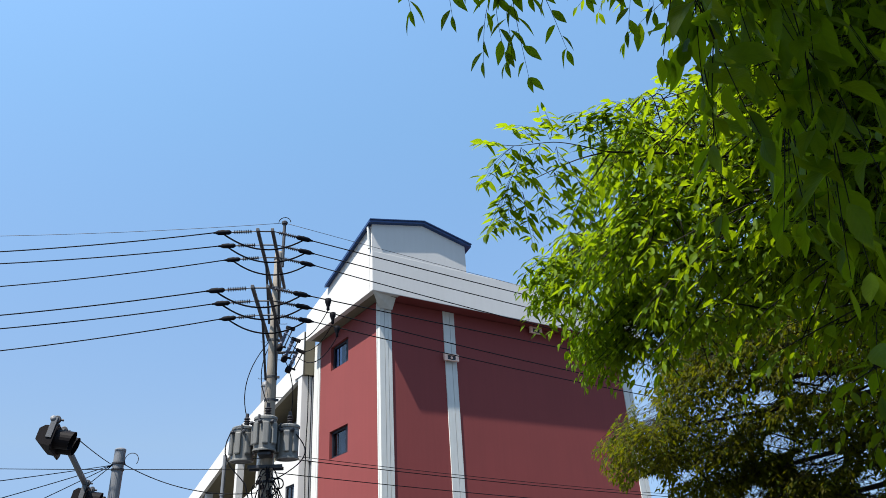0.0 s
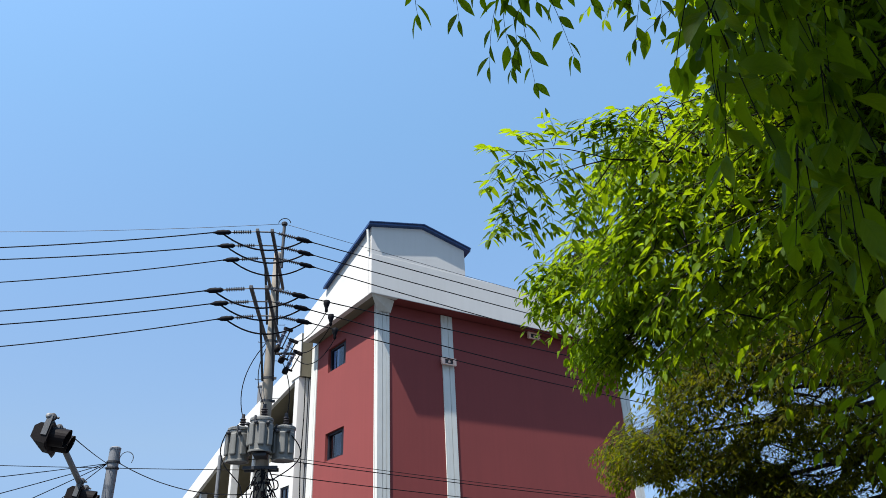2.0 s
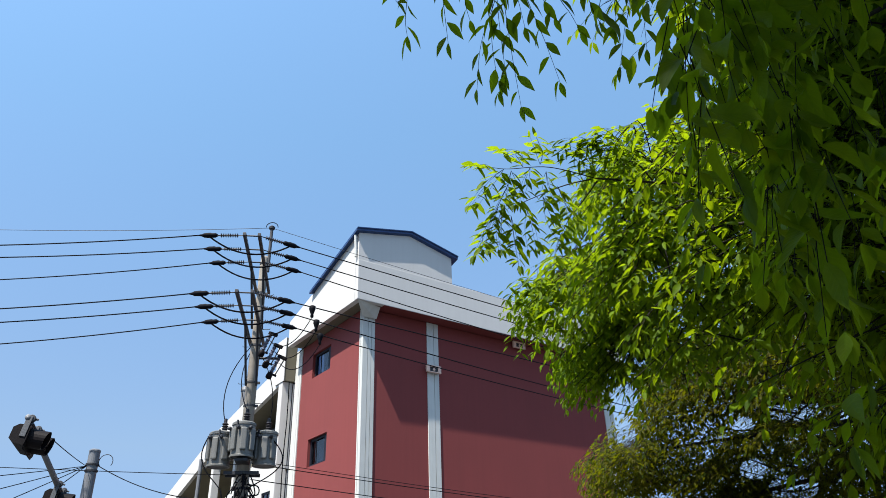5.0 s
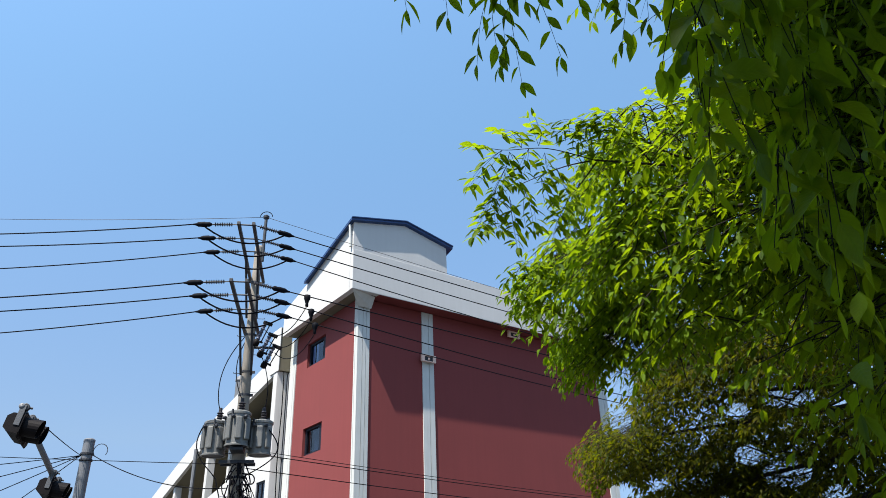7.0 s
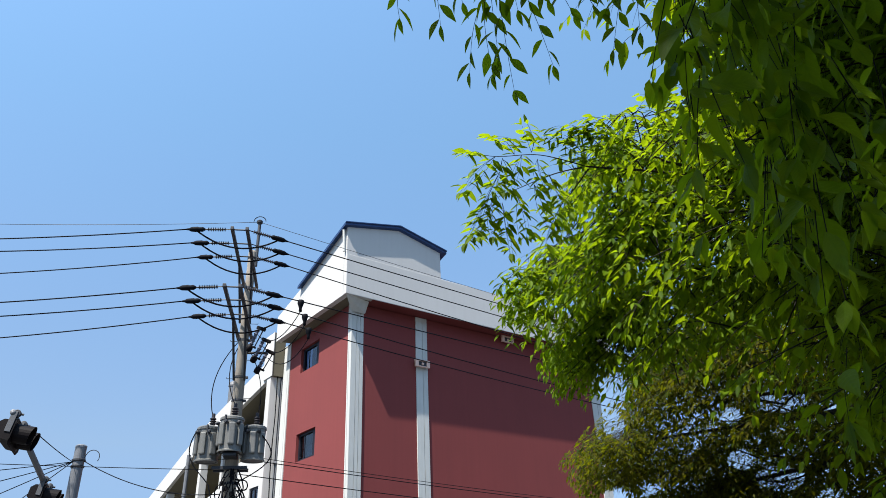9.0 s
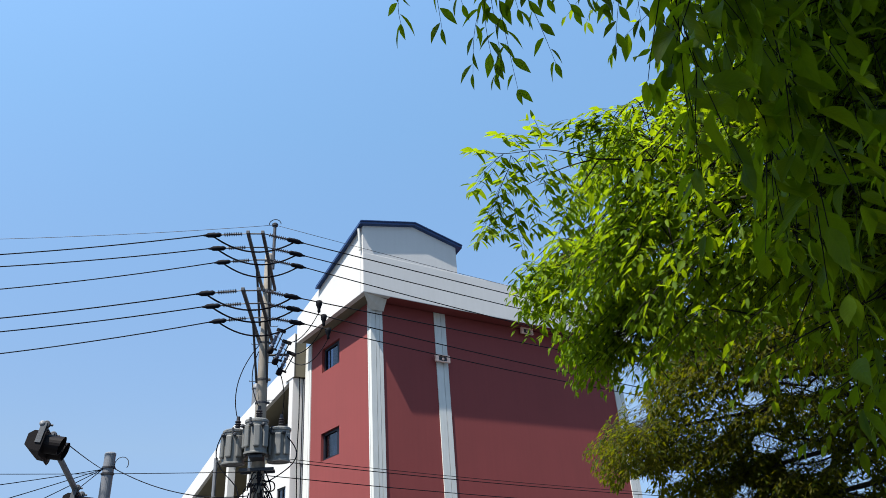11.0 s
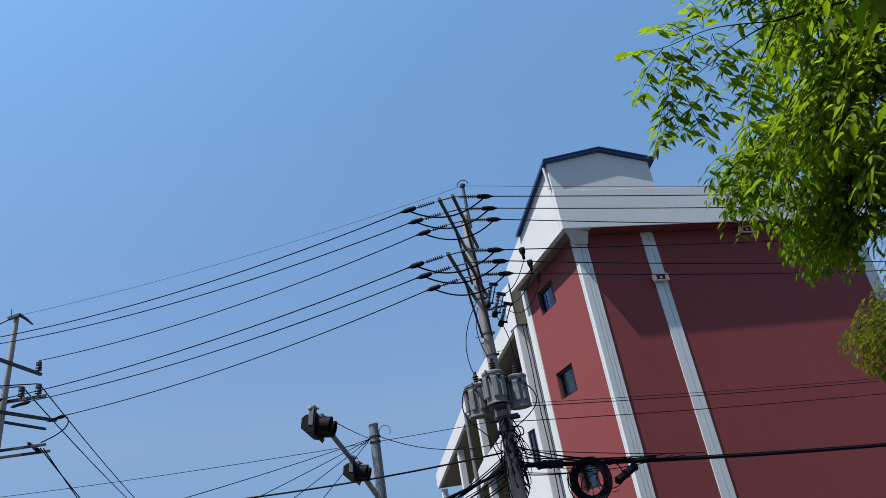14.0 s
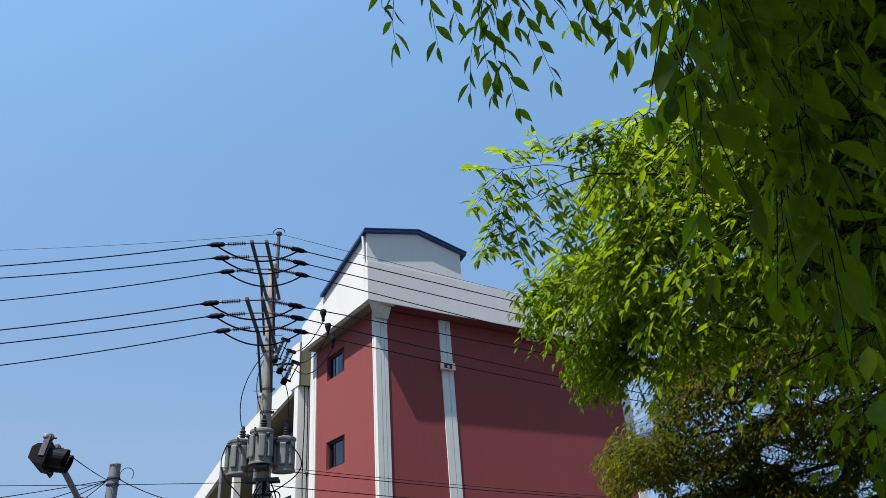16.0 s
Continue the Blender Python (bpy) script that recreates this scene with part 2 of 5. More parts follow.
def tube(bm, points, radii, sides=8, cap=True):
    """A round bar along points with a radius at each."""
    pts = [Vector(p) for p in points]
    if not hasattr(radii, "__len__"):
        radii = [radii] * len(pts)
    rings, side = [], None
    for i, p in enumerate(pts):
        d = (pts[min(i + 1, len(pts) - 1)] - pts[max(i - 1, 0)]).normalized()
        if side is None:
            side = d.cross(Vector((0, 0, 1)) if abs(d.z) < 0.9 else Vector((1, 0, 0))).normalized()
        side = (side - d * side.dot(d)).normalized()
        up = d.cross(side)
        rings.append([bm.verts.new(p + (side * math.cos(a) + up * math.sin(a)) * radii[i])
                      for a in (2 * math.pi * k / sides for k in range(sides))])
    for a, b in zip(rings, rings[1:]):
        for k in range(sides):
            bm.faces.new((a[k], a[(k + 1) % sides], b[(k + 1) % sides], b[k]))
    if cap:
        bm.faces.new(rings[0][::-1])
        bm.faces.new(rings[-1])


def lathe(bm, profile, m=None, sides=20):
    """A turned body about z from (radius, height) pairs."""
    m = m or Matrix()
    rings = [[bm.verts.new(m @ Vector((r * math.cos(a), r * math.sin(a), h))) for a in (2 * math.pi * k / sides for k in range(sides))]
             for r, h in profile]
    for a, b in zip(rings, rings[1:]):
        for k in range(sides):
            bm.faces.new((a[k], a[(k + 1) % sides], b[(k + 1) % sides], b[k]))
    bm.faces.new(rings[0][::-1])
    bm.faces.new(rings[-1])


def prism(bm, outline, depth_way, m=None):
    """A flat outline pushed along depth_way."""
    m = m or Matrix()
    a = [bm.verts.new(m @ Vector(p)) for p in outline]
    b = [bm.verts.new(m @ (Vector(p) + Vector(depth_way))) for p in outline]
    bm.faces.new(a)
    bm.faces.new(b[::-1])
    for k in range(len(a)):
        bm.faces.new((a[k], b[k], b[(k + 1) % len(a)], a[(k + 1) % len(a)]))


def sagged(a, b, sag, n=24):
    a, b = Vector(a), Vector(b)
    return [a.lerp(b, i / n) - Vector((0, 0, 4 * sag * (i / n) * (1 - i / n))) for i in range(n + 1)]


def wire(name, points, r, label, group, mat=RUBBER, sides=6):
    bm = bmesh.new()
    tube(bm, points, r, sides)
    return tagged(link_mesh(name, bm, mat, None, True), label, "cable", group)


def way(az, el):
    """The unit vector at an azimuth (clockwise from +y) and elevation, in degrees."""
    a, e = radians(az), radians(el)
    return Vector((math.sin(a) * math.cos(e), math.cos(a) * math.cos(e), math.sin(e)))


def at_flat(az, el, d):
    """The place seen from the eye at that azimuth and elevation, d metres off along the ground."""
    w = way(az, el)
    return Vector(EYE) + w * (d / math.hypot(w.x, w.y))


# ---- ground ----
bm = bmesh.new()
bmesh.ops.create_grid(bm, x_segments=8, y_segments=8, size=900)
tagged(link_mesh("ground", bm, ASPHALT), "grey asphalt ground", "ground", kind="structure")

# ---- red building ----
# u runs along the long red wall, v along the end wall with the windows; the corner is at u = v = 0
TURN = 33.2
CORNER = (-1.615, 21.94, 0.0)
OVER = 0.6            # overhang of the parapet
EAVE, PTOP = 10.95, 12.42
LONG, DEEP = 11.75, 5.25
building = thing("apartment_building", CORNER, "red and white painted four-storey building with small windows", "building", turn=TURN)


def wall_panels(bm, along, across, height, openings, thick):
    """A wall in the plane of one axis, with openings (start, end, bottom, top) that go through it."""
    cuts = sorted({0.0, along} | {c for o in openings for c in o[:2]})
    zs = sorted({0.0, height} | {c for o in openings for c in o[2:]})
    for a, b in zip(cuts, cuts[1:]):
        for lo, hi in zip(zs, zs[1:]):
            if any(o[0] <= a and o[1] >= b and o[2] <= lo and o[3] >= hi for o in openings):
                continue
            if across == "u":
                box(bm, (a, 0, lo), (b, thick, hi))
            else:
                box(bm, (0, a, lo), (thick, b, hi))
    bmesh.ops.remove_doubles(bm, verts=bm.verts, dist=0.0005)
    twice = {}
    for f in bm.faces:
        twice.setdefault(frozenset(f.verts), []).append(f)
    bmesh.ops.delete(bm, geom=[f for fs in twice.values() if len(fs) > 1 for f in fs], context="FACES")



WINDOWS = [(2.37, 3.82, 9.5, 10.42), (2.37, 3.82, 6.3, 7.26), (2.37, 3.82, 3.15, 4.1)]
bm = bmesh.new()
wall_panels(bm, LONG, "u", EAVE, [], 0.25)
part("wall", bm, RED, building, "long blank red wall")
bm = bmesh.new()
wall_panels(bm, DEEP, "v", EAVE, WINDOWS, 0.25)
for v in bm.verts:
    if v.co.y < 0.25:
        v.co.y = 0.25
part("wall", bm, RED, building, "red end wall with small windows")
bm = bmesh.new()
box(bm, (LONG - 0.25, 0.25, 0), (LONG, 12, EAVE))
part("wall", bm, WHITE, building)
bm = bmesh.new()
box(bm, (0.25, 11.75, 0), (LONG - 0.25, 12, EAVE))
part("wall", bm, WHITE, building)
bm = bmesh.new()
box(bm, (0.252, 0.252, 5.0), (LONG - 0.252, 11.7, 5.2))
part("floor_slab", bm, DARK, building)
bm = bmesh.new()
box(bm, (0.252, 0.252, 8.3), (LONG - 0.252, 11.7, 8.5))
part("floor_slab", bm, DARK, building)
bm = bmesh.new()
box(bm, (4.4, 0.3, 0.0), (4.5, 11.7, EAVE))
part("inner_wall", bm, DARK, building)

for w in WINDOWS:
    a, b, lo, hi = w
    win = new("window")
    win.parent = building
    bm = bmesh.new()
    # stiles widened so their dark colour stands for the shaded reveal and pane edges
    near, far, rail = a + 0.36, b - 0.1, 0.085
    box(bm, (0.1, a, lo), (0.2, near, hi), 0.008)
    box(bm, (0.1, far, lo), (0.2, b, hi), 0.008)
    box(bm, (0.1, near, lo), (0.2, far, lo + rail), 0.008)
    box(bm, (0.1, near, hi - rail), (0.2, far, hi), 0.008)
    mid = near + (far - near) * 0.7
    box(bm, (0.14, mid - 0.015, lo + rail), (0.185, mid + 0.015, hi - rail), 0.006)
    part("window_frame", bm, FRAME, win)
    for p, q in ((near, mid - 0.015), (mid + 0.015, far)):
        bm = bmesh.new()
        box(bm, (0.155, p, lo + rail), (0.163, q, hi - rail))
        part("pane", bm, GLASS, win).visible_shadow = False
    bm = bmesh.new()
    for k in range(12):
        v0 = (a + b) / 2 - 0.16 + k * 0.036
        prism(bm, [(0.24 + 0.02 * (k % 2), v0, lo + 0.02), (0.26 - 0.02 * (k % 2), v0 + 0.036, lo + 0.02),
                   (0.26 - 0.02 * (k % 2), v0 + 0.036, hi - 0.02), (0.24 + 0.02 * (k % 2), v0, hi - 0.02)], (0.006, 0, 0))
    part("curtain", bm, CURTAIN, win, "dim blue-grey curtain")



def ribbed(cuts, deep, shallow):
    """The outline of a ribbed face: (along, out) pairs, grooves between the ribs."""
    out = [(cuts[0], 0.0)]
    for k, (a, c) in enumerate(zip(cuts, cuts[1:])):
        d = shallow if k % 2 else deep
        out += [(a, d), (c, d)]
    return out + [(cuts[-1], 0.0)]


def pilaster(u0, u1, top, label=""):
    """A pale pilaster with one groove on the long wall."""
    w, gap = u1 - u0, 0.02
    cuts = [u0, u0 + w * 0.56, u0 + w * 0.56 + gap, u1]
    bm = bmesh.new()
    prism(bm, [(a, -d, 0) for a, d in ribbed(cuts, 0.035, 0.015)], (0, 0, top))
    part("pilaster", bm, PILASTER, building, label)


pilaster(2.55, 3.03, EAVE)
pilaster(LONG - 0.4, LONG + 0.12, EAVE)
# the corner pilaster wraps round both walls
bm = bmesh.new()
outline = [(-d, c, 0) for c, d in ribbed([0.2, 0.13, 0.11, 0.0], 0.035, 0.015)][:-1]
outline += [(-0.035, -0.035, 0)] + [(a, -d, 0) for a, d in ribbed([-0.0349, 0.15, 0.17, 0.28, 0.3, 0.42], 0.035, 0.015)][2:]
prism(bm, outline + [(0.0, 0.0, 0)], (0, 0, EAVE))
part("pilaster", bm, PILASTER, building, "pale corner pilaster with grooves")
bm = bmesh.new()
prism(bm, [(-d, c, 0) for c, d in ribbed([4.72, 4.85, 4.87, DEEP], 0.035, 0.015)], (0, 0, EAVE))
part("pilaster", bm, PILASTER, building)
# sloping brackets under the parapet at the pilasters
bm = bmesh.new()
prism(bm, [(-0.1, -0.1, EAVE - 0.35), (-OVER + 0.02, -OVER + 0.02, EAVE - 0.002), (0.43, -OVER + 0.25, EAVE - 0.002), (0.43, -0.1, EAVE - 0.35)], (0, 0, 0.0015))
part("bracket", bm, PILASTER, building)

# parapet: a tall white band that stands proud of the walls, with a soffit
PL = DEEP + 0.2       # v at which the band ends, with the overhang
bm = bmesh.new()
box(bm, (-OVER, -OVER, EAVE), (LONG + OVER, -OVER + 0.2, PTOP), 0.02)
part("parapet", bm, WHITE, building, "tall white parapet band")
bm = bmesh.new()
prism(bm, [(-OVER, -OVER + 0.2, EAVE), (-OVER, PL - OVER, EAVE), (-OVER, PL - OVER, PTOP - 0.45), (-OVER, 3.0, PTOP), (-OVER, -OVER + 0.2, PTOP)], (0.2, 0, 0))
part("parapet", bm, WHITE, building, "tall white parapet band")
bm = bmesh.new()
box(bm, (LONG + OVER - 0.2, -OVER + 0.2, EAVE), (LONG + OVER, 11.8, PTOP), 0.02)
part("parapet", bm, WHITE, building, "tall white parapet band")
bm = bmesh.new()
# beige underside, its shade partly in the colour
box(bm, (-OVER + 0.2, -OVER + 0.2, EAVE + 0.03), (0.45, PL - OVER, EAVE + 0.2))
part("soffit", bm, SOFFIT_SHADE, building)
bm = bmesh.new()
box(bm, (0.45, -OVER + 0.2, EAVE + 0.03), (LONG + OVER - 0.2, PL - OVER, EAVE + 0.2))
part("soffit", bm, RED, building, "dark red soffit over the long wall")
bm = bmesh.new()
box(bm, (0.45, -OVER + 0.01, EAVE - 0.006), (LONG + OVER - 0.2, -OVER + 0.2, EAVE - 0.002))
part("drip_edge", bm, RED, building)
bm = bmesh.new()
box(bm, (2.6, PL - OVER, EAVE + 0.03), (LONG, 11.8, EAVE + 0.2))
part("roof", bm, SOFFIT_SHADE, building)

# stair house on the roof: low gable towards the long wall, roof falling away along v
TU, TV = 3.93, 3.35
HEADS = ((0.0, 13.47), (2.08, 13.93), (TU, 13.52))
FALL = (13.47 - 12.5) / TV
bm = bmesh.new()
prism(bm, [(-OVER, -OVER + 0.004, PTOP - 0.02), (TU - OVER, -OVER + 0.004, PTOP - 0.02), (TU - OVER, -OVER + 0.004, HEADS[2][1]),
           (HEADS[1][0] - OVER, -OVER + 0.004, HEADS[1][1]), (-OVER + 0.004, -OVER + 0.004, HEADS[0][1])], (0, 0.18, 0))
prism(bm, [(-OVER + 0.004, -OVER + 0.18, PTOP - 0.02), (-OVER + 0.004, -OVER + 0.18, HEADS[0][1] - 0.05), (-OVER + 0.004, TV - OVER, 12.45), (-OVER + 0.004, TV - OVER, PTOP - 0.02)], (0.18, 0, 0))
prism(bm, [(TU - OVER - 0.18, -OVER + 0.18, PTOP - 0.02), (TU - OVER - 0.18, -OVER + 0.18, HEADS[2][1] - 0.05), (TU - OVER - 0.18, TV - OVER, 12.45), (TU - OVER - 0.18, TV - OVER, PTOP - 0.02)], (0.18, 0, 0))
part("stair_house", bm, WHITE, building, "white stair house on the roof")
bm = bmesh.new()
for (u0, z0), (u1, z1) in ((HEADS[0], HEADS[1]), (HEADS[1], HEADS[2])):
    e0, e1 = (-0.16 if u0 == 0 else 0.0), (0.22 if u1 == TU else 0.0)
    s = (z1 - z0) / (u1 - u0)
    for dz, thick, grow in ((0.0, 0.085, 0.0), (0.085, 0.03, 0.05)):
        a = Vector((u0 + e0 - OVER, -OVER - 0.12 - grow, z0 + e0 * s + dz))
        b = Vector((u1 + e1 - OVER, -OVER - 0.12 - grow, z1 + e1 * s + dz))
        back = Vector((0, TV + 0.25, -FALL * (TV + 0.25)))
        quad = [a, b, b + back, a + back]
        prism(bm, [tuple(p) for p in quad], (0, 0, thick))
part("roof", bm, ROOF, building, "dark blue sheet metal roof")
bm = bmesh.new()
tube(bm, [(-OVER - 0.1, -OVER + 0.1, 13.35), (-OVER - 0.08, -OVER + 0.1, 13.0), (-OVER - 0.06, -OVER + 0.1, PTOP + 0.1)], 0.045, 10)
part("downpipe", bm, PILASTER, building)


def lamp_box(u, z, name="wall_lamp"):
    """A shallow enamel box with a dark slot and a small lamp, fixed to the long wall."""
    ob = thing(name, Vector(CORNER) + Matrix.Rotation(radians(TURN), 3, "Z") @ Vector((u, -0.11, z)),
               "small reddish-white wall box on the red wall", "wall box", "boxes on the wall", TURN)
    bm = bmesh.new()
    for a, b, c, d in ((-0.3, -0.17, -0.13, 0.13), (0.17, 0.3, -0.13, 0.13), (-0.17, 0.17, 0.07, 0.13), (-0.17, 0.17, -0.13, -0.09)):
        box(bm, (a, -0.09, c), (b, 0, d), 0.012)
    part("body", bm, LAMPBOX, ob)
    bm = bmesh.new()
    box(bm, (-0.17, -0.06, -0.09), (0.17, -0.01, 0.07))
    part("slot", bm, DARK, ob)
    bm = bmesh.new()
    lathe(bm, [(0.03, 0), (0.05, 0.015), (0.05, 0.03), (0.02, 0.045)], pose(0, -0.06, -0.02, 90, 0, 0), 10)
    part("lamp", bm, LAMPBOX, ob)
    return ob


lamp_box(2.72, 9.2)
lamp_box(6.8, 10.84)
# outside stair wing beyond the end wall: white flights that fall away, shade coloured in below
SW = Vector(CORNER) + Matrix.Rotation(radians(TURN), 3, "Z") @ Vector((-0.45, 0, 0))
wing = thing("stair_wing", SW, "white stair wing with sloping parapets and deep shaded recesses", "building", turn=TURN)
# y runs along the wing, x into it
for top in (10.5, 7.0, 3.6):
    for (v0, z0), (v1, z1) in (((5.8, top) if top > 10 else (9.4, top - 0.63), (13.0, top - 1.25)), ((13.0, top - 1.25), (22.5, top - 3.9))):
        bm = bmesh.new()
        prism(bm, [(0, v0, z0 - 0.82), (0, v1, z1 - 0.82), (0, v1, z1), (0, v0, z0)], (0.16, 0, 0))
        part("parapet", bm, WHITE, wing)
        # underside in the darkened beige, shade included
        bm = bmesh.new()
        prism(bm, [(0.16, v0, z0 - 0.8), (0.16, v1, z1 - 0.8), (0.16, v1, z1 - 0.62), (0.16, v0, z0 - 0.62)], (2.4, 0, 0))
        part("flight", bm, SOFFIT_SHADE, wing)
# back of the recess: dark beige stands for a shaded wall
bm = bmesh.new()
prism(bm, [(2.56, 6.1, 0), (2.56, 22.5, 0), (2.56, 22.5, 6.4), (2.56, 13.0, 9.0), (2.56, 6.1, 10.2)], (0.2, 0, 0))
part("wall", bm, SOFFIT_SHADE, wing)
bm = bmesh.new()
for lo, hi, z0, z1 in ((6.1, 7.0, 0, 7.2), (7.9, 9.3, 0, 7.2), (7.0, 7.9, 0, 4.6), (7.0, 7.9, 6.0, 7.2)):
    box(bm, (0.5, lo, z0), (0.7, hi, z1))
part("wall", bm, WHITE, wing, "pale wall with a window beside the column")
bm = bmesh.new()
for lo, hi, z0, z1 in ((7.0, 7.08, 4.6, 6.0), (7.82, 7.9, 4.6, 6.0), (7.08, 7.82, 4.6, 4.68), (7.08, 7.82, 5.92, 6.0), (7.41, 7.47, 4.68, 5.92)):
    box(bm, (0.54, lo, z0), (0.6, hi, z1), 0.006)
part("window_frame", bm, FRAME, wing)
bm = bmesh.new()
box(bm, (0.57, 7.08, 4.68), (0.578, 7.82, 5.92))
part("pane", bm, GLASS, wing).visible_shadow = False
bm = bmesh.new()
box(bm, (0.5, 6.1, 7.2), (2.56, 9.3, 7.35))
part("landing", bm, SOFFIT_SHADE, wing)
for v, z in ((9.4, 4.5), (12.4, 3.9), (7.4, 8.1), (10.4, 7.5)):
    bm = bmesh.new()
    box(bm, (2.5, v, z), (2.552, v + 1.25, z + 1.15), 0.01)
    part("window", bm, FRAME, wing)
bm = bmesh.new()
box(bm, (-0.02, 5.42, 0), (0.4, 5.78, 9.75), 0.02)
part("column", bm, WHITE, wing, "white column at the end of the wing")
# end block in dark beige for its shaded face; a white plate covers the sunlit side
bm = bmesh.new()
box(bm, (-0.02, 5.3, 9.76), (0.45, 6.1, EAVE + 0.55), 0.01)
part("shaded_end_block", bm, SOFFIT_SHADE, wing, "block under the parapet, its shade put into a dark beige colour")
bm = bmesh.new()
box(bm, (-0.05, 5.28, 9.74), (-0.022, 6.1, EAVE + 0.56), 0.005)
part("end_lit_facing", bm, WHITE, wing)
# dark panel added behind the narrow slot to stand for its shade
bm = bmesh.new()
box(bm, (0.5, 5.26, 0), (0.6, 6.1, EAVE), 0.0)
part("slot_shade_panel", bm, DARK, wing)
for v_, top_ in ((14.0, 8.3), (5.34, 9.7)):
    bm = bmesh.new()
    tube(bm, [(-0.12 if v_ > 6 else 0.42, v_, 0), (-0.12 if v_ > 6 else 0.42, v_, top_)], 0.085 if v_ > 6 else 0.03, 10)
    for z_ in (1.5, 4.0, 6.5):
        lathe(bm, [(0.085, z_), (0.11, z_ + 0.01), (0.11, z_ + 0.09), (0.085, z_ + 0.1)], pose(-0.12 if v_ > 6 else 0.42, v_, 0), 10)
    part("downpipe", bm, POSTGREY, wing)
for v, top in ((13.0, 8.3), (17.5, 7.1), (22.15, 5.7)):
    bm = bmesh.new()
    box(bm, (0.17, v, 0), (0.5, v + 0.3, top), 0.015)
    part("column", bm, WHITE, wing)
q = SW + Matrix.Rotation(radians(TURN), 3, "Z") @ Vector((0.32, 10.4, 9.3))
duct = thing("ventilation_duct", q, "grey sheet metal ventilation duct on the stair wing", "duct")
bm = bmesh.new()
lathe(bm, [(0.17, 0), (0.17, 1.35), (0.2, 1.36), (0.2, 1.42), (0.16, 1.54), (0.05, 1.62)], None, 18)
part("pipe", bm, POSTGREY, duct)
slot = SW + Matrix.Rotation(radians(TURN), 3, "Z") @ Vector((0.22, 5.34, 0))
wire("down_lead", [slot + Vector((0.02 * math.sin(k * 1.7), 0, 0.2 + k * 1.0)) for k in range(11)], 0.02, "black cable running down beside the pilaster", "down leads")

# ---- concrete pole with transformers ----
PX, PY = at_flat(-13.2, 10, 18.0).xy
HW = Vector((math.cos(radians(TURN)), math.sin(radians(TURN)), 0))
utility_pole = thing("utility_pole", (PX, PY, 0), "weathered grey concrete utility pole with double crossarms", "utility pole")
bm = bmesh.new()
lathe(bm, [(0.19, 0), (0.105, 10.6), (0.1, 10.66)], None, 20)
part("shaft", bm, CONCRETE, utility_pole, smooth=True)
bm = bmesh.new()
lathe(bm, [(0.045, 10.2), (0.045, 11.55), (0.08, 11.56), (0.09, 11.62), (0.05, 11.66)], pose(0.12, 0, 0), 12)
part("top_pipe", bm, STEEL, utility_pole)
ARM_WAY = Vector((0.343, -2.97, 0)).normalized()
ARM_SIDE = Vector((-ARM_WAY.y, ARM_WAY.x, 0))          # to the right
P0 = Vector((PX, PY, 0))
for z, reach, steps in ((9.72, 3.05, (0.1, 0.8, 1.5)), (8.18, 3.2, (0.1, 0.85, 1.75))):
    for s in (-1, 1):
        a = ARM_SIDE * (0.17 * s) + Vector((0, 0, z))
        bm = bmesh.new()
        m = Matrix.Translation(a) @ ARM_WAY.to_track_quat("Y", "Z").to_matrix().to_4x4()
        box(bm, (-0.037, -0.35, -0.04), (0.037, reach, 0.04), 0.008, m)
        part("crossarm", bm, STEEL, utility_pole)
        bm = bmesh.new()
        tube(bm, [a + ARM_WAY * 1.35 - ARM_SIDE * (0.02 * s) + Vector((0, 0, -0.03)), Vector((0, 0, z - 1.25)) + ARM_SIDE * 0.13 * s + ARM_WAY * 0.12], 0.03, 6)
        part("brace", bm, DARKSTEEL, utility_pole)
    for st in steps:
        bm = bmesh.new()
        q = ARM_WAY * (reach - st) + Vector((0, 0, z))
        tube(bm, [q - ARM_SIDE * 0.2, q + ARM_SIDE * 0.2], 0.018, 6)
        part("spacer_bolt", bm, DARKSTEEL, utility_pole)
for z in (10.4, 9.5, 8.0, 7.0, 6.4, 5.6, 4.4, 3.9):
    bm = bmesh.new()
    r = 0.19 - z * 0.008
    lathe(bm, [(r + 0.003, z), (r + 0.012, z + 0.005), (r + 0.012, z + 0.055), (r + 0.003, z + 0.06)], None, 20)
    box(bm, (r, -0.03, z), (r + 0.07, 0.03, z + 0.06), 0.005)
    part("band", bm, DARKSTEEL, utility_pole)
for k in range(14):
    z = 3.0 + k * 0.5
    bm = bmesh.new()
    s = 1 if k % 2 else -1
    tube(bm, [ARM_SIDE * (0.1 * s) + Vector((0, 0, z)), ARM_SIDE * (0.32 * s) + Vector((0, 0, z)), ARM_SIDE * (0.33 * s) + Vector((0, 0, z + 0.03))], 0.009, 5)
    part("step_bolt", bm, STEEL, utility_pole)
bm = bmesh.new()
tube(bm, [(0.12 + 0.17 * math.cos(a), 0, 11.62 + 0.16 * math.sin(a)) for a in (math.pi * k / 10 for k in range(11))], 0.012, 5)
part("jumper_loop", bm, RUBBER, utility_pole)


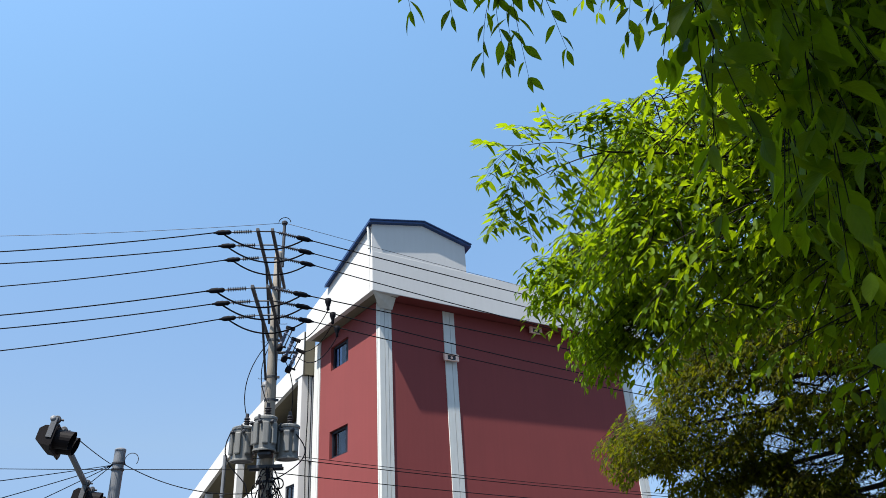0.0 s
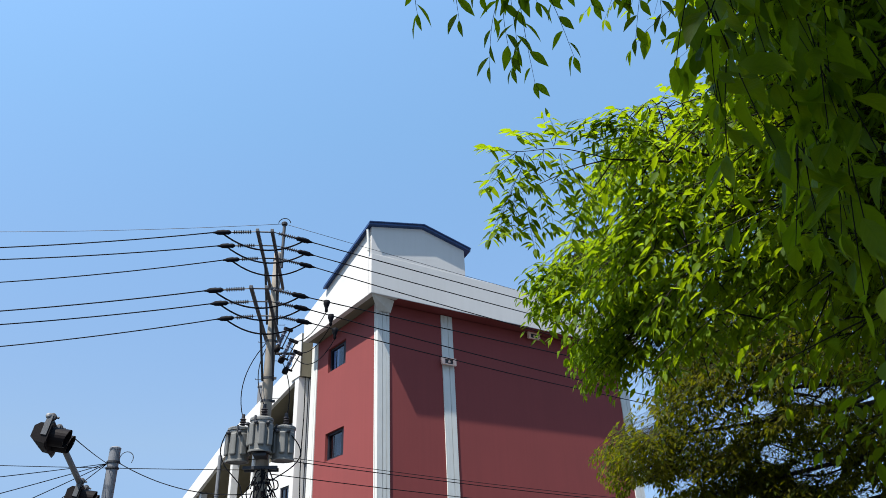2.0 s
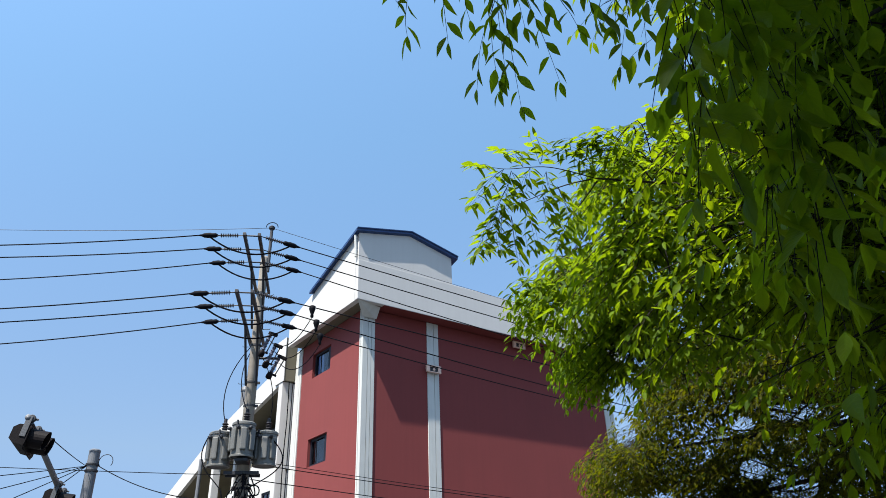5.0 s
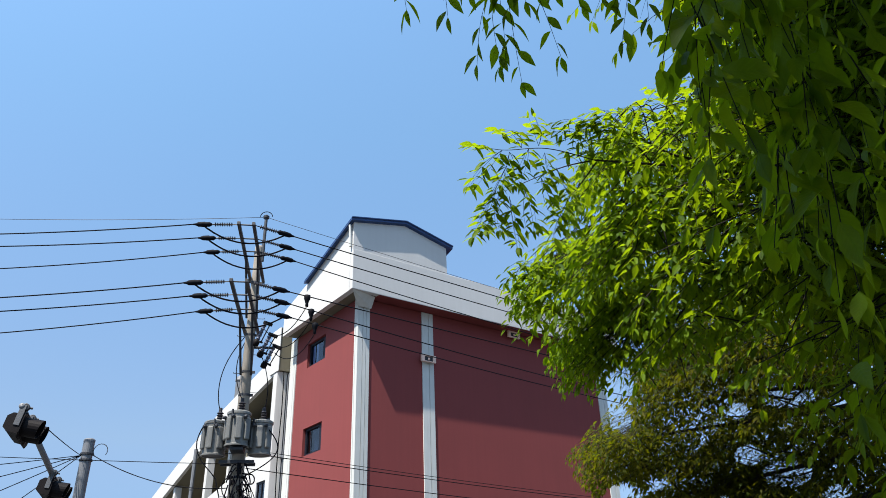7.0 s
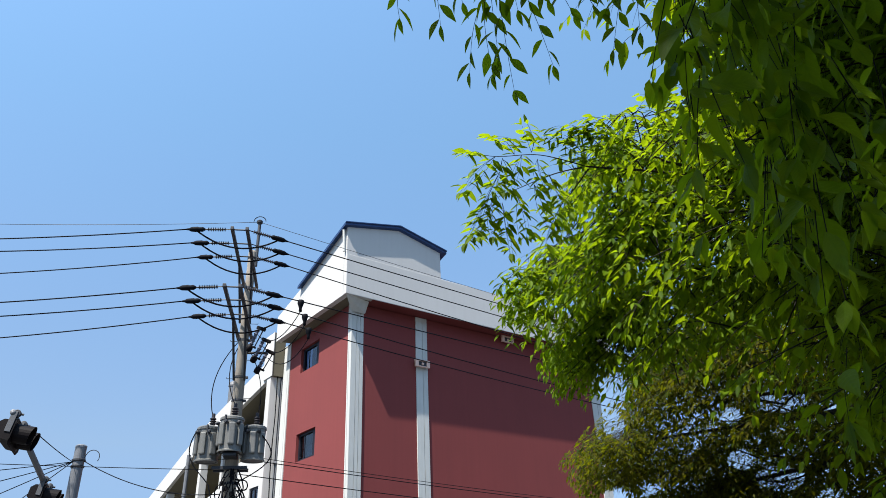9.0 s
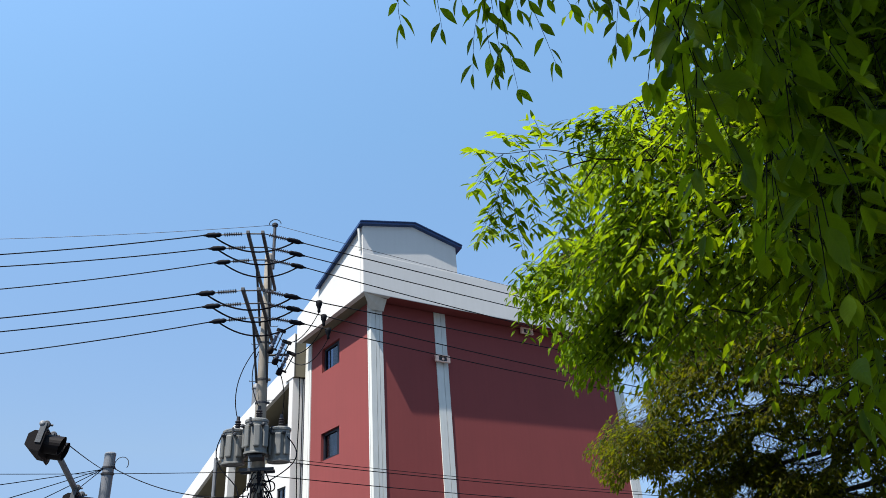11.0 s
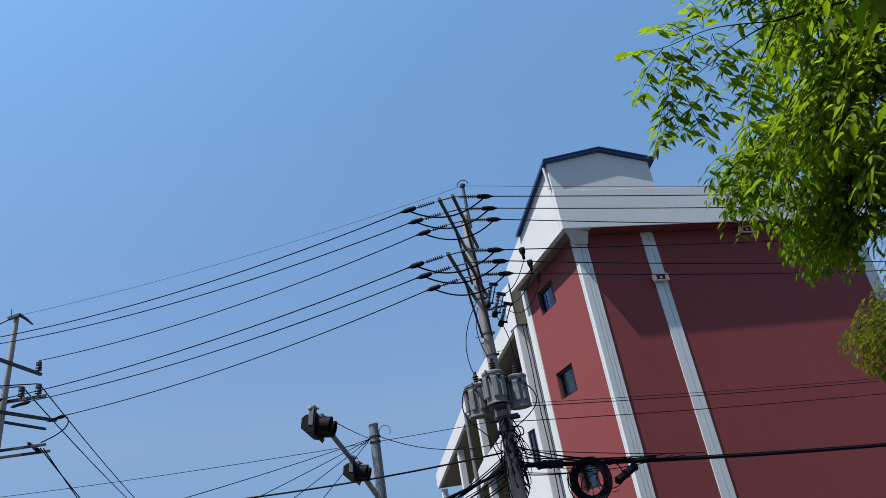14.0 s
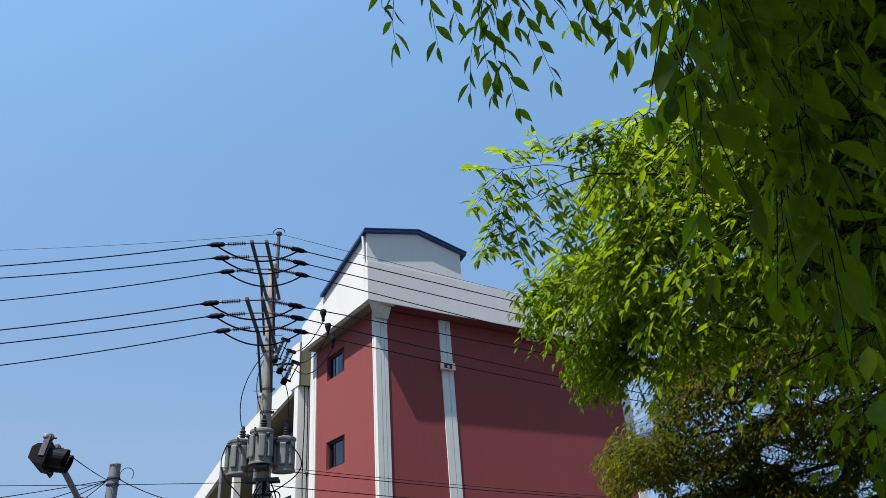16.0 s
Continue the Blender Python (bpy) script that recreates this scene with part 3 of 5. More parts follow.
def strain_insulator(tail, tip):
    """A ribbed strain insulator with a dead-end clamp cover."""
    tail, tip = Vector(tail), Vector(tip)
    ln = (tip - tail).length
    m = Matrix.Translation(tail) @ (tip - tail).to_track_quat("Z", "Y").to_matrix().to_4x4()
    ob = new("strain_insulator")
    ob.matrix_basis = m
    tagged(ob, "dark ribbed strain insulator with a clamp cover", "insulator", "insulators on the crossarms")
    bm = bmesh.new()
    prof = [(0.012, 0), (0.012, 0.12)]
    for k in range(8):
        h = 0.13 + k * 0.055
        prof += [(0.02, h), (0.052, h + 0.012), (0.02, h + 0.026)]
    prof += [(0.016, 0.6), (0.016, ln - 0.35)]
    lathe(bm, prof, None, 10)
    part("ribs", bm, PORCELAIN, ob)
    bm = bmesh.new()
    lathe(bm, [(0.025, ln - 0.44), (0.06, ln - 0.38), (0.055, ln - 0.3), (0.066, ln - 0.26), (0.058, ln - 0.12), (0.03, ln - 0.06), (0.02, ln)], None, 10)
    part("clamp_cover", bm, RUBBER, ob, smooth=True)
    return ob


# far pole that the wires run to
FAR = at_flat(-50.4, 10, 26.0)
FAR.z = 0
RISE = 0.28           # its arms above their nominal heights
far_pole = thing("utility_pole", FAR, "tall grey concrete utility pole with stacked crossarms against the sky", "utility pole")
bm = bmesh.new()
lathe(bm, [(0.17, 0), (0.075, 11.2 + RISE), (0.065, 11.3 + RISE)], Matrix(((1, 0, 0.03, -0.26), (0, 1, 0.036, -0.31), (0, 0, 1, 0), (0, 0, 0, 1))), 16)
part("shaft", bm, CONCRETE, far_pole, smooth=True)
bm = bmesh.new()
box(bm, (-0.16, -0.05, 11.22), (0.34, 0.05, 11.34), 0.015)
tube(bm, [(0.25, 0.05, 11.34), (0.42, 0.2, 11.16), (0.6, 0.3, 10.95)], [0.06, 0.05, 0.03], 6)
tube(bm, [(-0.1, 0, 11.25), (-0.45, -0.3, 10.98)], 0.03, 6)
tube(bm, [(-0.1, 0.05, 11.3), (-0.12, 0.05, 11.62)], 0.014, 5)
bmesh.ops.translate(bm, verts=bm.verts, vec=(0, 0, RISE))
part("cap_bracket", bm, DARKSTEEL, far_pole)
UP = [at_flat(-51.92, 18.85, 24.9), at_flat(-51.19, 18.53, 25.3), at_flat(-48.41, 17.37, 27.0)]
LOW = [at_flat(-51.71, 14.54, 25.2), at_flat(-49.99, 14.37, 25.6), at_flat(-47.63, 13.33, 26.6)]
EXTRA = [at_flat(-49.35, 15.75, 25.95), at_flat(-48.3, 15.95, 25.65)]


def far_arm(a, b, z, r=0.05):
    bm = bmesh.new()
    a, b = Vector((*a, 0)), Vector((*b, 0))
    d = (b - a).normalized()
    m = Matrix.Translation(Vector((a.x, a.y, z + RISE)) - FAR) @ d.to_track_quat("Y", "Z").to_matrix().to_4x4()
    box(bm, (-r, -0.15, -r), (r, (b - a).length + 0.15, r), 0.008, m)
    part("crossarm", bm, STEEL, far_pole)


far_arm(UP[0].xy, UP[2].xy, 9.62)
far_arm(at_flat(-52.4, 15, 26.8).xy, at_flat(-48.1, 15, 25.6).xy, 8.42)
far_arm(at_flat(-52.2, 15, 25.0).xy, at_flat(-47.3, 15, 26.9).xy, 7.95)
far_arm(at_flat(-52.2, 15, 25.3).xy, at_flat(-47.9, 15, 27.2).xy, 7.75, 0.04)
far_arm(at_flat(-52.5, 15, 26.6).xy, at_flat(-47.9, 15, 25.6).xy, 6.85, 0.04)
far_arm(at_flat(-52.5, 15, 26.9).xy, at_flat(-47.6, 15, 25.9).xy, 6.7, 0.04)


def pin_insulator(base):
    ob = thing("pin_insulator", base, "dark pin insulator on a crossarm", "insulator", "insulators on the far pole")
    bm = bmesh.new()
    lathe(bm, [(0.03, -0.02), (0.03, 0.06), (0.11, 0.07), (0.075, 0.13), (0.11, 0.15), (0.08, 0.22), (0.1, 0.25), (0.09, 0.36), (0.05, 0.4)], None, 12)
    part("body", bm, PORCELAIN, ob)


for p in UP:
    pin_insulator((p.x, p.y, 9.66 + RISE))
for p in EXTRA:
    pin_insulator((p.x, p.y, 8.46 + RISE))

NEXT = Vector((PX, PY, 0)) + HW * 40
LABEL = "thin black overhead wire"
for z, reach, steps, ends in ((9.72, 3.05, (0.1, 0.8, 1.5), UP), (8.18, 3.2, (0.1, 0.85, 1.75), LOW)):
    for st, end, sag in zip(steps, ends, (0.28, 0.38, 0.7) if z > 9 else (0.24, 0.8, 0.76)):
        q = P0 + ARM_WAY * (reach - st) + Vector((0, 0, z))
        left, right = q - ARM_SIDE * 0.2, q + ARM_SIDE * 0.2
        goal = end.copy()
        goal.z = 10.08 + RISE if z > 9 else goal.z + 0.2
        dl = (goal - left).normalized()
        dr = (HW * 40 + Vector((0, 0, -0.6))).normalized()
        tl, tr = left + dl * 1.05, right + dr * 1.0
        strain_insulator(left, tl)
        strain_insulator(right, tr)
        if z < 9:
            back = (left - goal).normalized()
            strain_insulator(goal, goal + back * 0.95)
            goal = goal + back * 0.95
        wire("overhead_wire", sagged(tl, goal, 0.34 if z > 9 else 0.26), 0.0145, LABEL, "overhead wires")
        wire("overhead_wire", sagged(tr, right + HW * 40, sag), 0.0135, LABEL, "overhead wires")
        mid = (tl + tr) / 2 - Vector((0, 0, 0.34))
        a, b = tl - dl * 0.2, tr - dr * 0.2
        jump = [a * (1 - s) ** 2 + (mid * 2 - (a + b) / 2) * 2 * s * (1 - s) + b * s ** 2 for s in (k / 14 for k in range(15))]
        wire("jumper_cable", jump, 0.02, "black jumper cable looped under the crossarm", "jumper cables")
wire("ground_wire", sagged(P0 + Vector((0.12, 0, 11.6)), FAR + Vector((0, 0, 11.3 + RISE)), 0.25), 0.007, "thin earth wire over the lines", "overhead wires", STEEL)
wire("ground_wire", sagged(P0 + Vector((0.12, 0, 11.6)), NEXT + Vector((0, 0, 11.6)), 0.35), 0.007, "thin earth wire over the lines", "overhead wires", STEEL)
for p in EXTRA:
    wire("overhead_wire", sagged(Vector((p.x, p.y, 8.86 + RISE)), at_flat(-37.5, 3.5, 75), 0.6), 0.02, LABEL, "overhead wires")
    wire("overhead_wire", sagged(Vector((p.x, p.y, 8.86 + RISE)), Vector((p.x - 22, p.y - 24, 9.8)), 0.5), 0.02, LABEL, "overhead wires")
for dz in (0.0, 0.12):
    a = at_flat(-47.9, 15, 25.6)
    wire("overhead_wire", sagged(Vector((a.x, a.y + dz, 6.75 + RISE)), at_flat(-38.5 - dz * 8, 1.0, 62), 0.6), 0.02, LABEL, "overhead wires")


# tap clamps on the lower wires, with leads to the cut-outs
for k, (st, sag) in enumerate(zip((0.1, 0.85, 1.75), (0.24, 0.8, 0.76))):
    q = P0 + ARM_WAY * (3.2 - st) + Vector((0, 0, 8.18)) + ARM_SIDE * 0.2 + HW * (1.45 + 0.1 * k) - Vector((0, 0, 0.02 + 0.06 * sag))
    clamp = thing("tap_clamp", q, "black tap clamp hung on the overhead wire", "tap clamp", "tap clamps")
    bm = bmesh.new()
    lathe(bm, [(0.02, -0.26), (0.04, -0.24), (0.035, -0.17), (0.05, -0.12), (0.075, -0.05), (0.075, 0.03), (0.03, 0.05)], None, 10)
    part("cover", bm, RUBBER, clamp, smooth=True)
    e = P0 + ARM_SIDE * (0.4 + 0.12 * k) + ARM_WAY * (0.35 - 0.3 * k) + Vector((0, 0, 8.05 - 0.2 * k))
    a = q - Vector((0, 0, 0.25))
    c = (a + e) / 2 - Vector((0, 0, 0.75))
    wire("tap_lead", [a * (1 - s) ** 2 + c * 2 * s * (1 - s) + e * s * s for s in (i / 12 for i in range(13))], 0.011, "thin black lead from a tap clamp", "tap leads")


# jumper from the far pole's end clamp to the arm below
a = LOW[2] + Vector((0, 0, 0.2)) + (P0 - FAR).normalized() * 0.8
e = at_flat(-47.9, 15, 25.7)
e.z = 6.95 + RISE
c = (a + e) / 2 + Vector((0.75, 0.1, -0.1))
wire("jumper_cable", [a * (1 - s) ** 2 + c * 2 * s * (1 - s) + e * s * s for s in (k / 12 for k in range(13))], 0.02, "black jumper cable between crossarms of the far pole", "jumper cables")
strain_insulator(e + Vector((-0.6, 0.0, 0.15)), e + Vector((0.1, -0.05, -0.35)))


# transformers
def transformer(at, turn):
    ob = thing("transformer", at, "grey pole-mounted transformer can with ribs and a bushing", "transformer", "transformers on the pole", turn)
    bm = bmesh.new()
    lathe(bm, [(0.24, 0.07), (0.25, 0.0), (0.285, 0.0), (0.285, 0.035), (0.262, 0.05), (0.265, 0.74), (0.285, 0.75), (0.285, 0.8), (0.25, 0.83), (0.1, 0.87)], None, 28)
    part("tank", bm, PAINTGREY, ob, smooth=False)
    # dark disc under the tank: the underside's shade put into its colour
    bm = bmesh.new()
    lathe(bm, [(0.05, 0.012), (0.243, 0.012), (0.243, 0.03)], None, 28)
    part("base", bm, DARKSTEEL, ob)
    for a in (-70, -25, 25, 70):
        bm = bmesh.new()
        box(bm, (0.25, -0.075, 0.14), (0.325, 0.075, 0.66), 0.03, pose(0, 0, 0, 0, 0, a - 90))
        part("radiator", bm, PAINTGREY, ob)
    bm = bmesh.new()
    lathe(bm, [(0.05, 0.92), (0.05, 0.98), (0.085, 1.0), (0.05, 1.03), (0.085, 1.06), (0.05, 1.09), (0.085, 1.12), (0.045, 1.15), (0.04, 1.25)], pose(0.06, -0.04, -0.09), 12)
    part("bushing", bm, PORCELAIN, ob)
    for a in (-50, 0, 50):
        bm = bmesh.new()
        m = pose(0, 0, 0.66, 0, 0, a - 90) @ pose(0.265, 0, 0, 0, 90, 0)
        lathe(bm, [(0.03, 0), (0.03, 0.04), (0.045, 0.05), (0.045, 0.1), (0.02, 0.13)], m, 8)
        part("terminal", bm, DARKSTEEL, ob)
    bm = bmesh.new()
    box(bm, (0.27, -0.02, 0.7), (0.31, 0.02, 0.84), 0.006, pose(0, 0, 0, 0, 0, 260))
    part("lid_clamp", bm, DARKSTEEL, ob)
    return ob


TZ = 4.85
for off, fwd, dz, turn in ((-0.58, 0.1, 0.06, 15), (-0.02, 0.44, 0.22, -10), (0.5, 0.1, 0.08, -20)):
    q = P0 + ARM_SIDE * off + ARM_WAY * fwd
    transformer((q.x, q.y, TZ + dz), turn)
for s in (-0.17, 0.17):
    bm = bmesh.new()
    m = Matrix.Translation(ARM_WAY * s + Vector((0, 0, TZ - 0.08))) @ ARM_SIDE.to_track_quat("Y", "Z").to_matrix().to_4x4()
    box(bm, (-0.04, -0.42, -0.04), (0.04, 0.4, 0.04), 0.008, m)
    part("transformer_beam", bm, DARKSTEEL, utility_pole)
bm = bmesh.new()
m = Matrix.Translation(Vector((0, 0, TZ + 0.14))) @ ARM_WAY.to_track_quat("Y", "Z").to_matrix().to_4x4()
box(bm, (-0.15, 0.1, -0.02), (0.15, 0.62, 0.05), 0.008, m)
part("transformer_bracket", bm, DARKSTEEL, utility_pole)


# cut-out fuses under the lower arm
def fuse_cutout(at, turn):
    ob = thing("fuse_cutout", at, "dark fuse cut-out hung on the pole", "fuse cut-out", "cut-outs on the pole", turn)
    tilt = pose(0, 0, 0, 0, 24, 0)
    bm = bmesh.new()
    prof = [(0.04, -0.24)]
    for k in range(5):
        h = -0.2 + k * 0.09
        prof += [(0.042, h), (0.062, h + 0.02), (0.042, h + 0.045)]
    lathe(bm, prof + [(0.04, 0.26)], tilt, 12)
    part("insulator", bm, CUTOUT, ob)
    bm = bmesh.new()
    lathe(bm, [(0.03, -0.4), (0.075, -0.38), (0.085, -0.3), (0.07, -0.22), (0.03, -0.2)], tilt @ pose(0.0, 0, 0.0), 12)
    part("arc_shield", bm, BLACK, ob, smooth=True)
    bm = bmesh.new()
    tube(bm, [tilt @ Vector((0.13, 0, -0.24)), tilt @ Vector((0.15, 0, 0.24))], 0.016, 8)
    part("fuse_tube", bm, STEEL, ob)
    bm = bmesh.new()
    box(bm, (-0.05, -0.05, 0.22), (0.2, 0.05, 0.31), 0.02, tilt)
    part("contact", bm, BLACK, ob)
    bm = bmesh.new()
    box(bm, (-0.02, -0.03, -0.27), (0.17, 0.03, -0.22), 0.012, tilt)
    part("contact", bm, BLACK, ob)


for k, (off, fwd, z) in enumerate(((0.3, 0.3, 8.02), (0.42, 0.05, 7.8), (0.52, -0.2, 7.58))):
    q = P0 + ARM_SIDE * off + ARM_WAY * fwd
    fuse_cutout((q.x, q.y, z), -20 + 10 * k)
bm = bmesh.new()
tube(bm, [ARM_SIDE * 0.1 + Vector((0, 0, 7.7)), ARM_SIDE * 0.62 + Vector((0, 0, 7.7))], 0.035, 6)
part("fuse_arm", bm, DARKSTEEL, utility_pole)

# service cables round the pole
random.seed(5)
for k in range(33):
    z0 = random.uniform(3.5, 4.85)
    z1 = z0 - random.uniform(0.2, 1.2)
    a0 = random.uniform(3.4, 6.6)
    a1 = a0 + random.uniform(-0.9, 0.9)
    bulge, drop = random.uniform(0.03, 0.34), random.uniform(0.0, 0.45)
    pts = []
    for i in range(13):
        s = i / 12
        a = a0 + (a1 - a0) * s
        r = 0.17 + bulge * math.sin(math.pi * s) ** 0.7
        pts.append(P0 + Vector((r * math.cos(a), r * math.sin(a), z0 + (z1 - z0) * s - drop * math.sin(math.pi * s) + 0.03 * math.sin(9 * s + k))))
    wire("service_cable", pts, random.uniform(0.008, 0.017), "black service cable tangled round the pole", "tangled cables")
# steel bands and small connector boxes under the transformers
for k in range(9):
    z = 3.7 + 0.12 * k
    a = 3.5 + 2.9 * random.random()
    clip = thing("cable_clip", P0 + Vector((0.185 * math.cos(a), 0.185 * math.sin(a), z)), "small black connector clip strapped to the pole", "cable clip", "clips on the pole", math.degrees(a))
    bm = bmesh.new()
    box(bm, (-0.03, -0.045, -0.05), (0.05, 0.045, 0.05), 0.012)
    part("clip_body", bm, BLACK, clip)
    bm = bmesh.new()
    tube(bm, [(0.03, -0.06, -0.12), (0.045, 0.0, 0.0), (0.03, 0.05, 0.13)], 0.014, 6)
    part("lead", bm, RUBBER, clip)
for off, z0, out in ((-0.53, 6.0, -0.4), (0.02, 6.18, -0.3), (0.54, 6.04, 0.3)):
    a = P0 + ARM_SIDE * off + ARM_WAY * (0.48 if abs(off) < 0.1 else 0.14) + Vector((0, 0, z0))
    b = P0 + ARM_SIDE * (out * 0.3) + Vector((0, 0, 7.6 + abs(out)))
    c = (a + b) / 2 + ARM_SIDE * out * 1.3
    pts = [a * (1 - s) ** 2 + c * 2 * s * (1 - s) + b * s * s for s in (k / 12 for k in range(13))]
    wire("drop_cable", pts, 0.012, "black drop cable from the line to a transformer", "drop cables")
a = P0 + ARM_SIDE * 0.5 + ARM_WAY * 0.35 + Vector((0, 0, 5.6))
pts = [a + ARM_SIDE * (0.2 + 0.5 * math.sin(math.pi * s) - 0.6 * s) + ARM_WAY * (-0.25 * s) + Vector((0, 0, -0.1 - 1.1 * s)) for s in (k / 14 for k in range(15))]
wire("drop_cable", pts, 0.014, "black drop cable from the line to a transformer", "drop cables")
a = P0 - ARM_SIDE * 0.6 + ARM_WAY * 0.3 + Vector((0, 0, 5.5))
pts = [a - ARM_SIDE * (0.22 + 0.3 * math.sin(math.pi * min(1, s * 1.6)) - 0.6 * s) + Vector((0, 0, 0.15 - 2.0 * s)) for s in (k / 14 for k in range(15))]
wire("drop_cable", pts, 0.014, "black drop cable from the line to a transformer", "drop cables")

# low cables along the street
for z0, z1, sag, r in ((3.56, 2.62, 0.7, 0.027), (3.6, 2.66, 0.7, 0.014), (3.52, 2.58, 0.7, 0.016), (5.1, 5.0, 0.55, 0.008), (5.02, 4.9, 0.55, 0.011), (4.65, 4.5, 0.55, 0.011)):
    wire("street_cable", sagged(P0 + ARM_SIDE * 0.2 + Vector((0, 0, z0)), NEXT + Vector((0, 0, z1)), sag), r, "black cable strung low along the street", "street cables")
for z0, z1, sag, r in ((3.95, 5.15, 0.35, 0.025), (4.75, 5.7, 0.1, 0.009)):
    wire("street_cable", sagged(P0 - ARM_SIDE * 0.2 + Vector((0, 0, z0)), FAR + Vector((0, 0, z1)), sag), r, "black cable strung low along the street", "street cables")
wire("street_cable", sagged(P0 - ARM_SIDE * 0.2 + Vector((0, 0, 3.55)), at_flat(-40, 1.0, 14.0), 0.2), 0.04, "thick black cable bundle leaving the pole", "street cables")

random.seed(9)
for k in range(13):
    z0, ln = random.uniform(3.35, 4.05), random.uniform(2.6, 5.5)
    a = P0 + ARM_SIDE * random.uniform(0.12, 0.2) + Vector((0, 0, z0))
    e = P0 + ARM_SIDE * 0.2 + HW * ln + ARM_WAY * random.uniform(-0.03, 0.05) + Vector((0, 0, 3.6 - 0.07 * ln + random.uniform(-0.04, 0.05)))
    wire("bundle_strand", sagged(a, e, random.uniform(0.05, 0.22)), random.uniform(0.009, 0.016), "black cable strand joining the street bundle", "bundle strands")
for k in range(9):
    z0 = random.uniform(3.2, 3.9)
    a = P0 - ARM_SIDE * 0.18 + Vector((0, 0, z0))
    e = at_flat(-23.5, 3.3 - 0.06 * k, 16.0)
    wire("bundle_strand", sagged(a, e, random.uniform(0.08, 0.25)), random.uniform(0.01, 0.02), "black cable strand leaving the pole", "bundle strands")

# slack cable coil and splice closure
COIL = P0 + ARM_SIDE * 0.2 + HW * 1.75 + Vector((0, 0, 2.98))
coil = thing("cable_coil", COIL, "coil of slack black cable hung under the bundle", "cable coil")
for k in range(10):
    bm = bmesh.new()
    r = 0.38 + 0.04 * (k % 5)
    tube(bm, [ARM_SIDE * (r * math.cos(a) * 0.9 + 0.03 * math.sin(k)) + ARM_WAY * (0.02 * k) + Vector((0, 0, r * math.sin(a))) for a in (2 * math.pi * i / 28 for i in range(29))], 0.022, 6, False)
    part("loop", bm, RUBBER, coil)
for s0, z, dip in ((0.75, 3.5, 0.05), (2.75, 3.02, -0.5)):
    q = P0 + ARM_SIDE * 0.2 + HW * s0 + Vector((0, 0, z))
    cl = thing("splice_closure", q, "black cylindrical cable splice closure", "splice closure", "splice closures")
    lie = (HW - Vector((0, 0, dip))).to_track_quat("Z", "Y").to_matrix().to_4x4()
    bm = bmesh.new()
    lathe(bm, [(0.03, -0.4), (0.08, -0.34), (0.095, -0.28), (0.095, 0.28), (0.08, 0.34), (0.03, 0.4)], lie, 14)
    part("body", bm, RUBBER, cl, smooth=True)
    for h_ in (-0.3, 0.0, 0.3):
        bm = bmesh.new()
        lathe(bm, [(0.096, h_ - 0.03), (0.112, h_ - 0.025), (0.112, h_ + 0.025), (0.096, h_ + 0.03)], lie, 14)
        part("strap", bm, BLACK, cl)
# loose loops of cable round the coil
random.seed(21)
for k in range(9):
    c = COIL + HW * random.uniform(-0.5, 0.55) + Vector((0, 0, random.uniform(-0.25, 0.12)))
    r, w_, t0 = random.uniform(0.2, 0.5), random.uniform(0.5, 1.0), random.uniform(0, 6.28)
    pts = [c + HW * (r * w_ * math.cos(t0 + u)) + ARM_WAY * (0.1 * math.sin(2 * u + k)) + Vector((0, 0, r * 0.8 * math.sin(t0 + u))) for u in (4.9 * i / 22 for i in range(23))]
    wire("cable_loop", pts, random.uniform(0.008, 0.013), "loose loop of thin black cable by the coil", "cable loops")

# ---- traffic signals on an arm, and their post ----
POST = at_flat(-23.76, 11.2, 19.5)
signal_post = thing("signal_post", (POST.x, POST.y, 0), "grey painted steel signal post with a long arm", "signal post")
bm = bmesh.new()
lathe(bm, [(0.2, 0), (0.2, 0.03), (0.145, 0.05), (0.13, 5.42), (0.135, 5.43), (0.135, 5.47), (0.1, 5.5)], None, 20)
part("post", bm, POSTGREY, signal_post, smooth=False)
H1 = at_flat(-28.5, 13.15, 12.0)
H2 = at_flat(-25.78, 8.95, 14.95)
bm = bmesh.new()
tip = H1 + (H1 - H2).normalized() * 0.03
root = Vector((POST.x, POST.y, 3.4))
tube(bm, [p - Vector((POST.x, POST.y, 0)) for p in (root, H2, tip)], [0.075, 0.05, 0.042], 12)
part("arm", bm, POSTGREY, signal_post, smooth=True)
bm = bmesh.new()
for z in (4.95, 5.1):
    lathe(bm, [(0.14, z), (0.155, z + 0.01), (0.155, z + 0.05), (0.14, z + 0.06)], None, 16)
tube(bm, [(0.14 + 0.17 * (1 - math.cos(a)), 0, 5.2 + 0.17 * math.sin(a)) for a in (math.pi * (-0.25 + 1.45 * k / 12) for k in range(13))], 0.01, 5)
part("cable_band", bm, DARKSTEEL, signal_post)


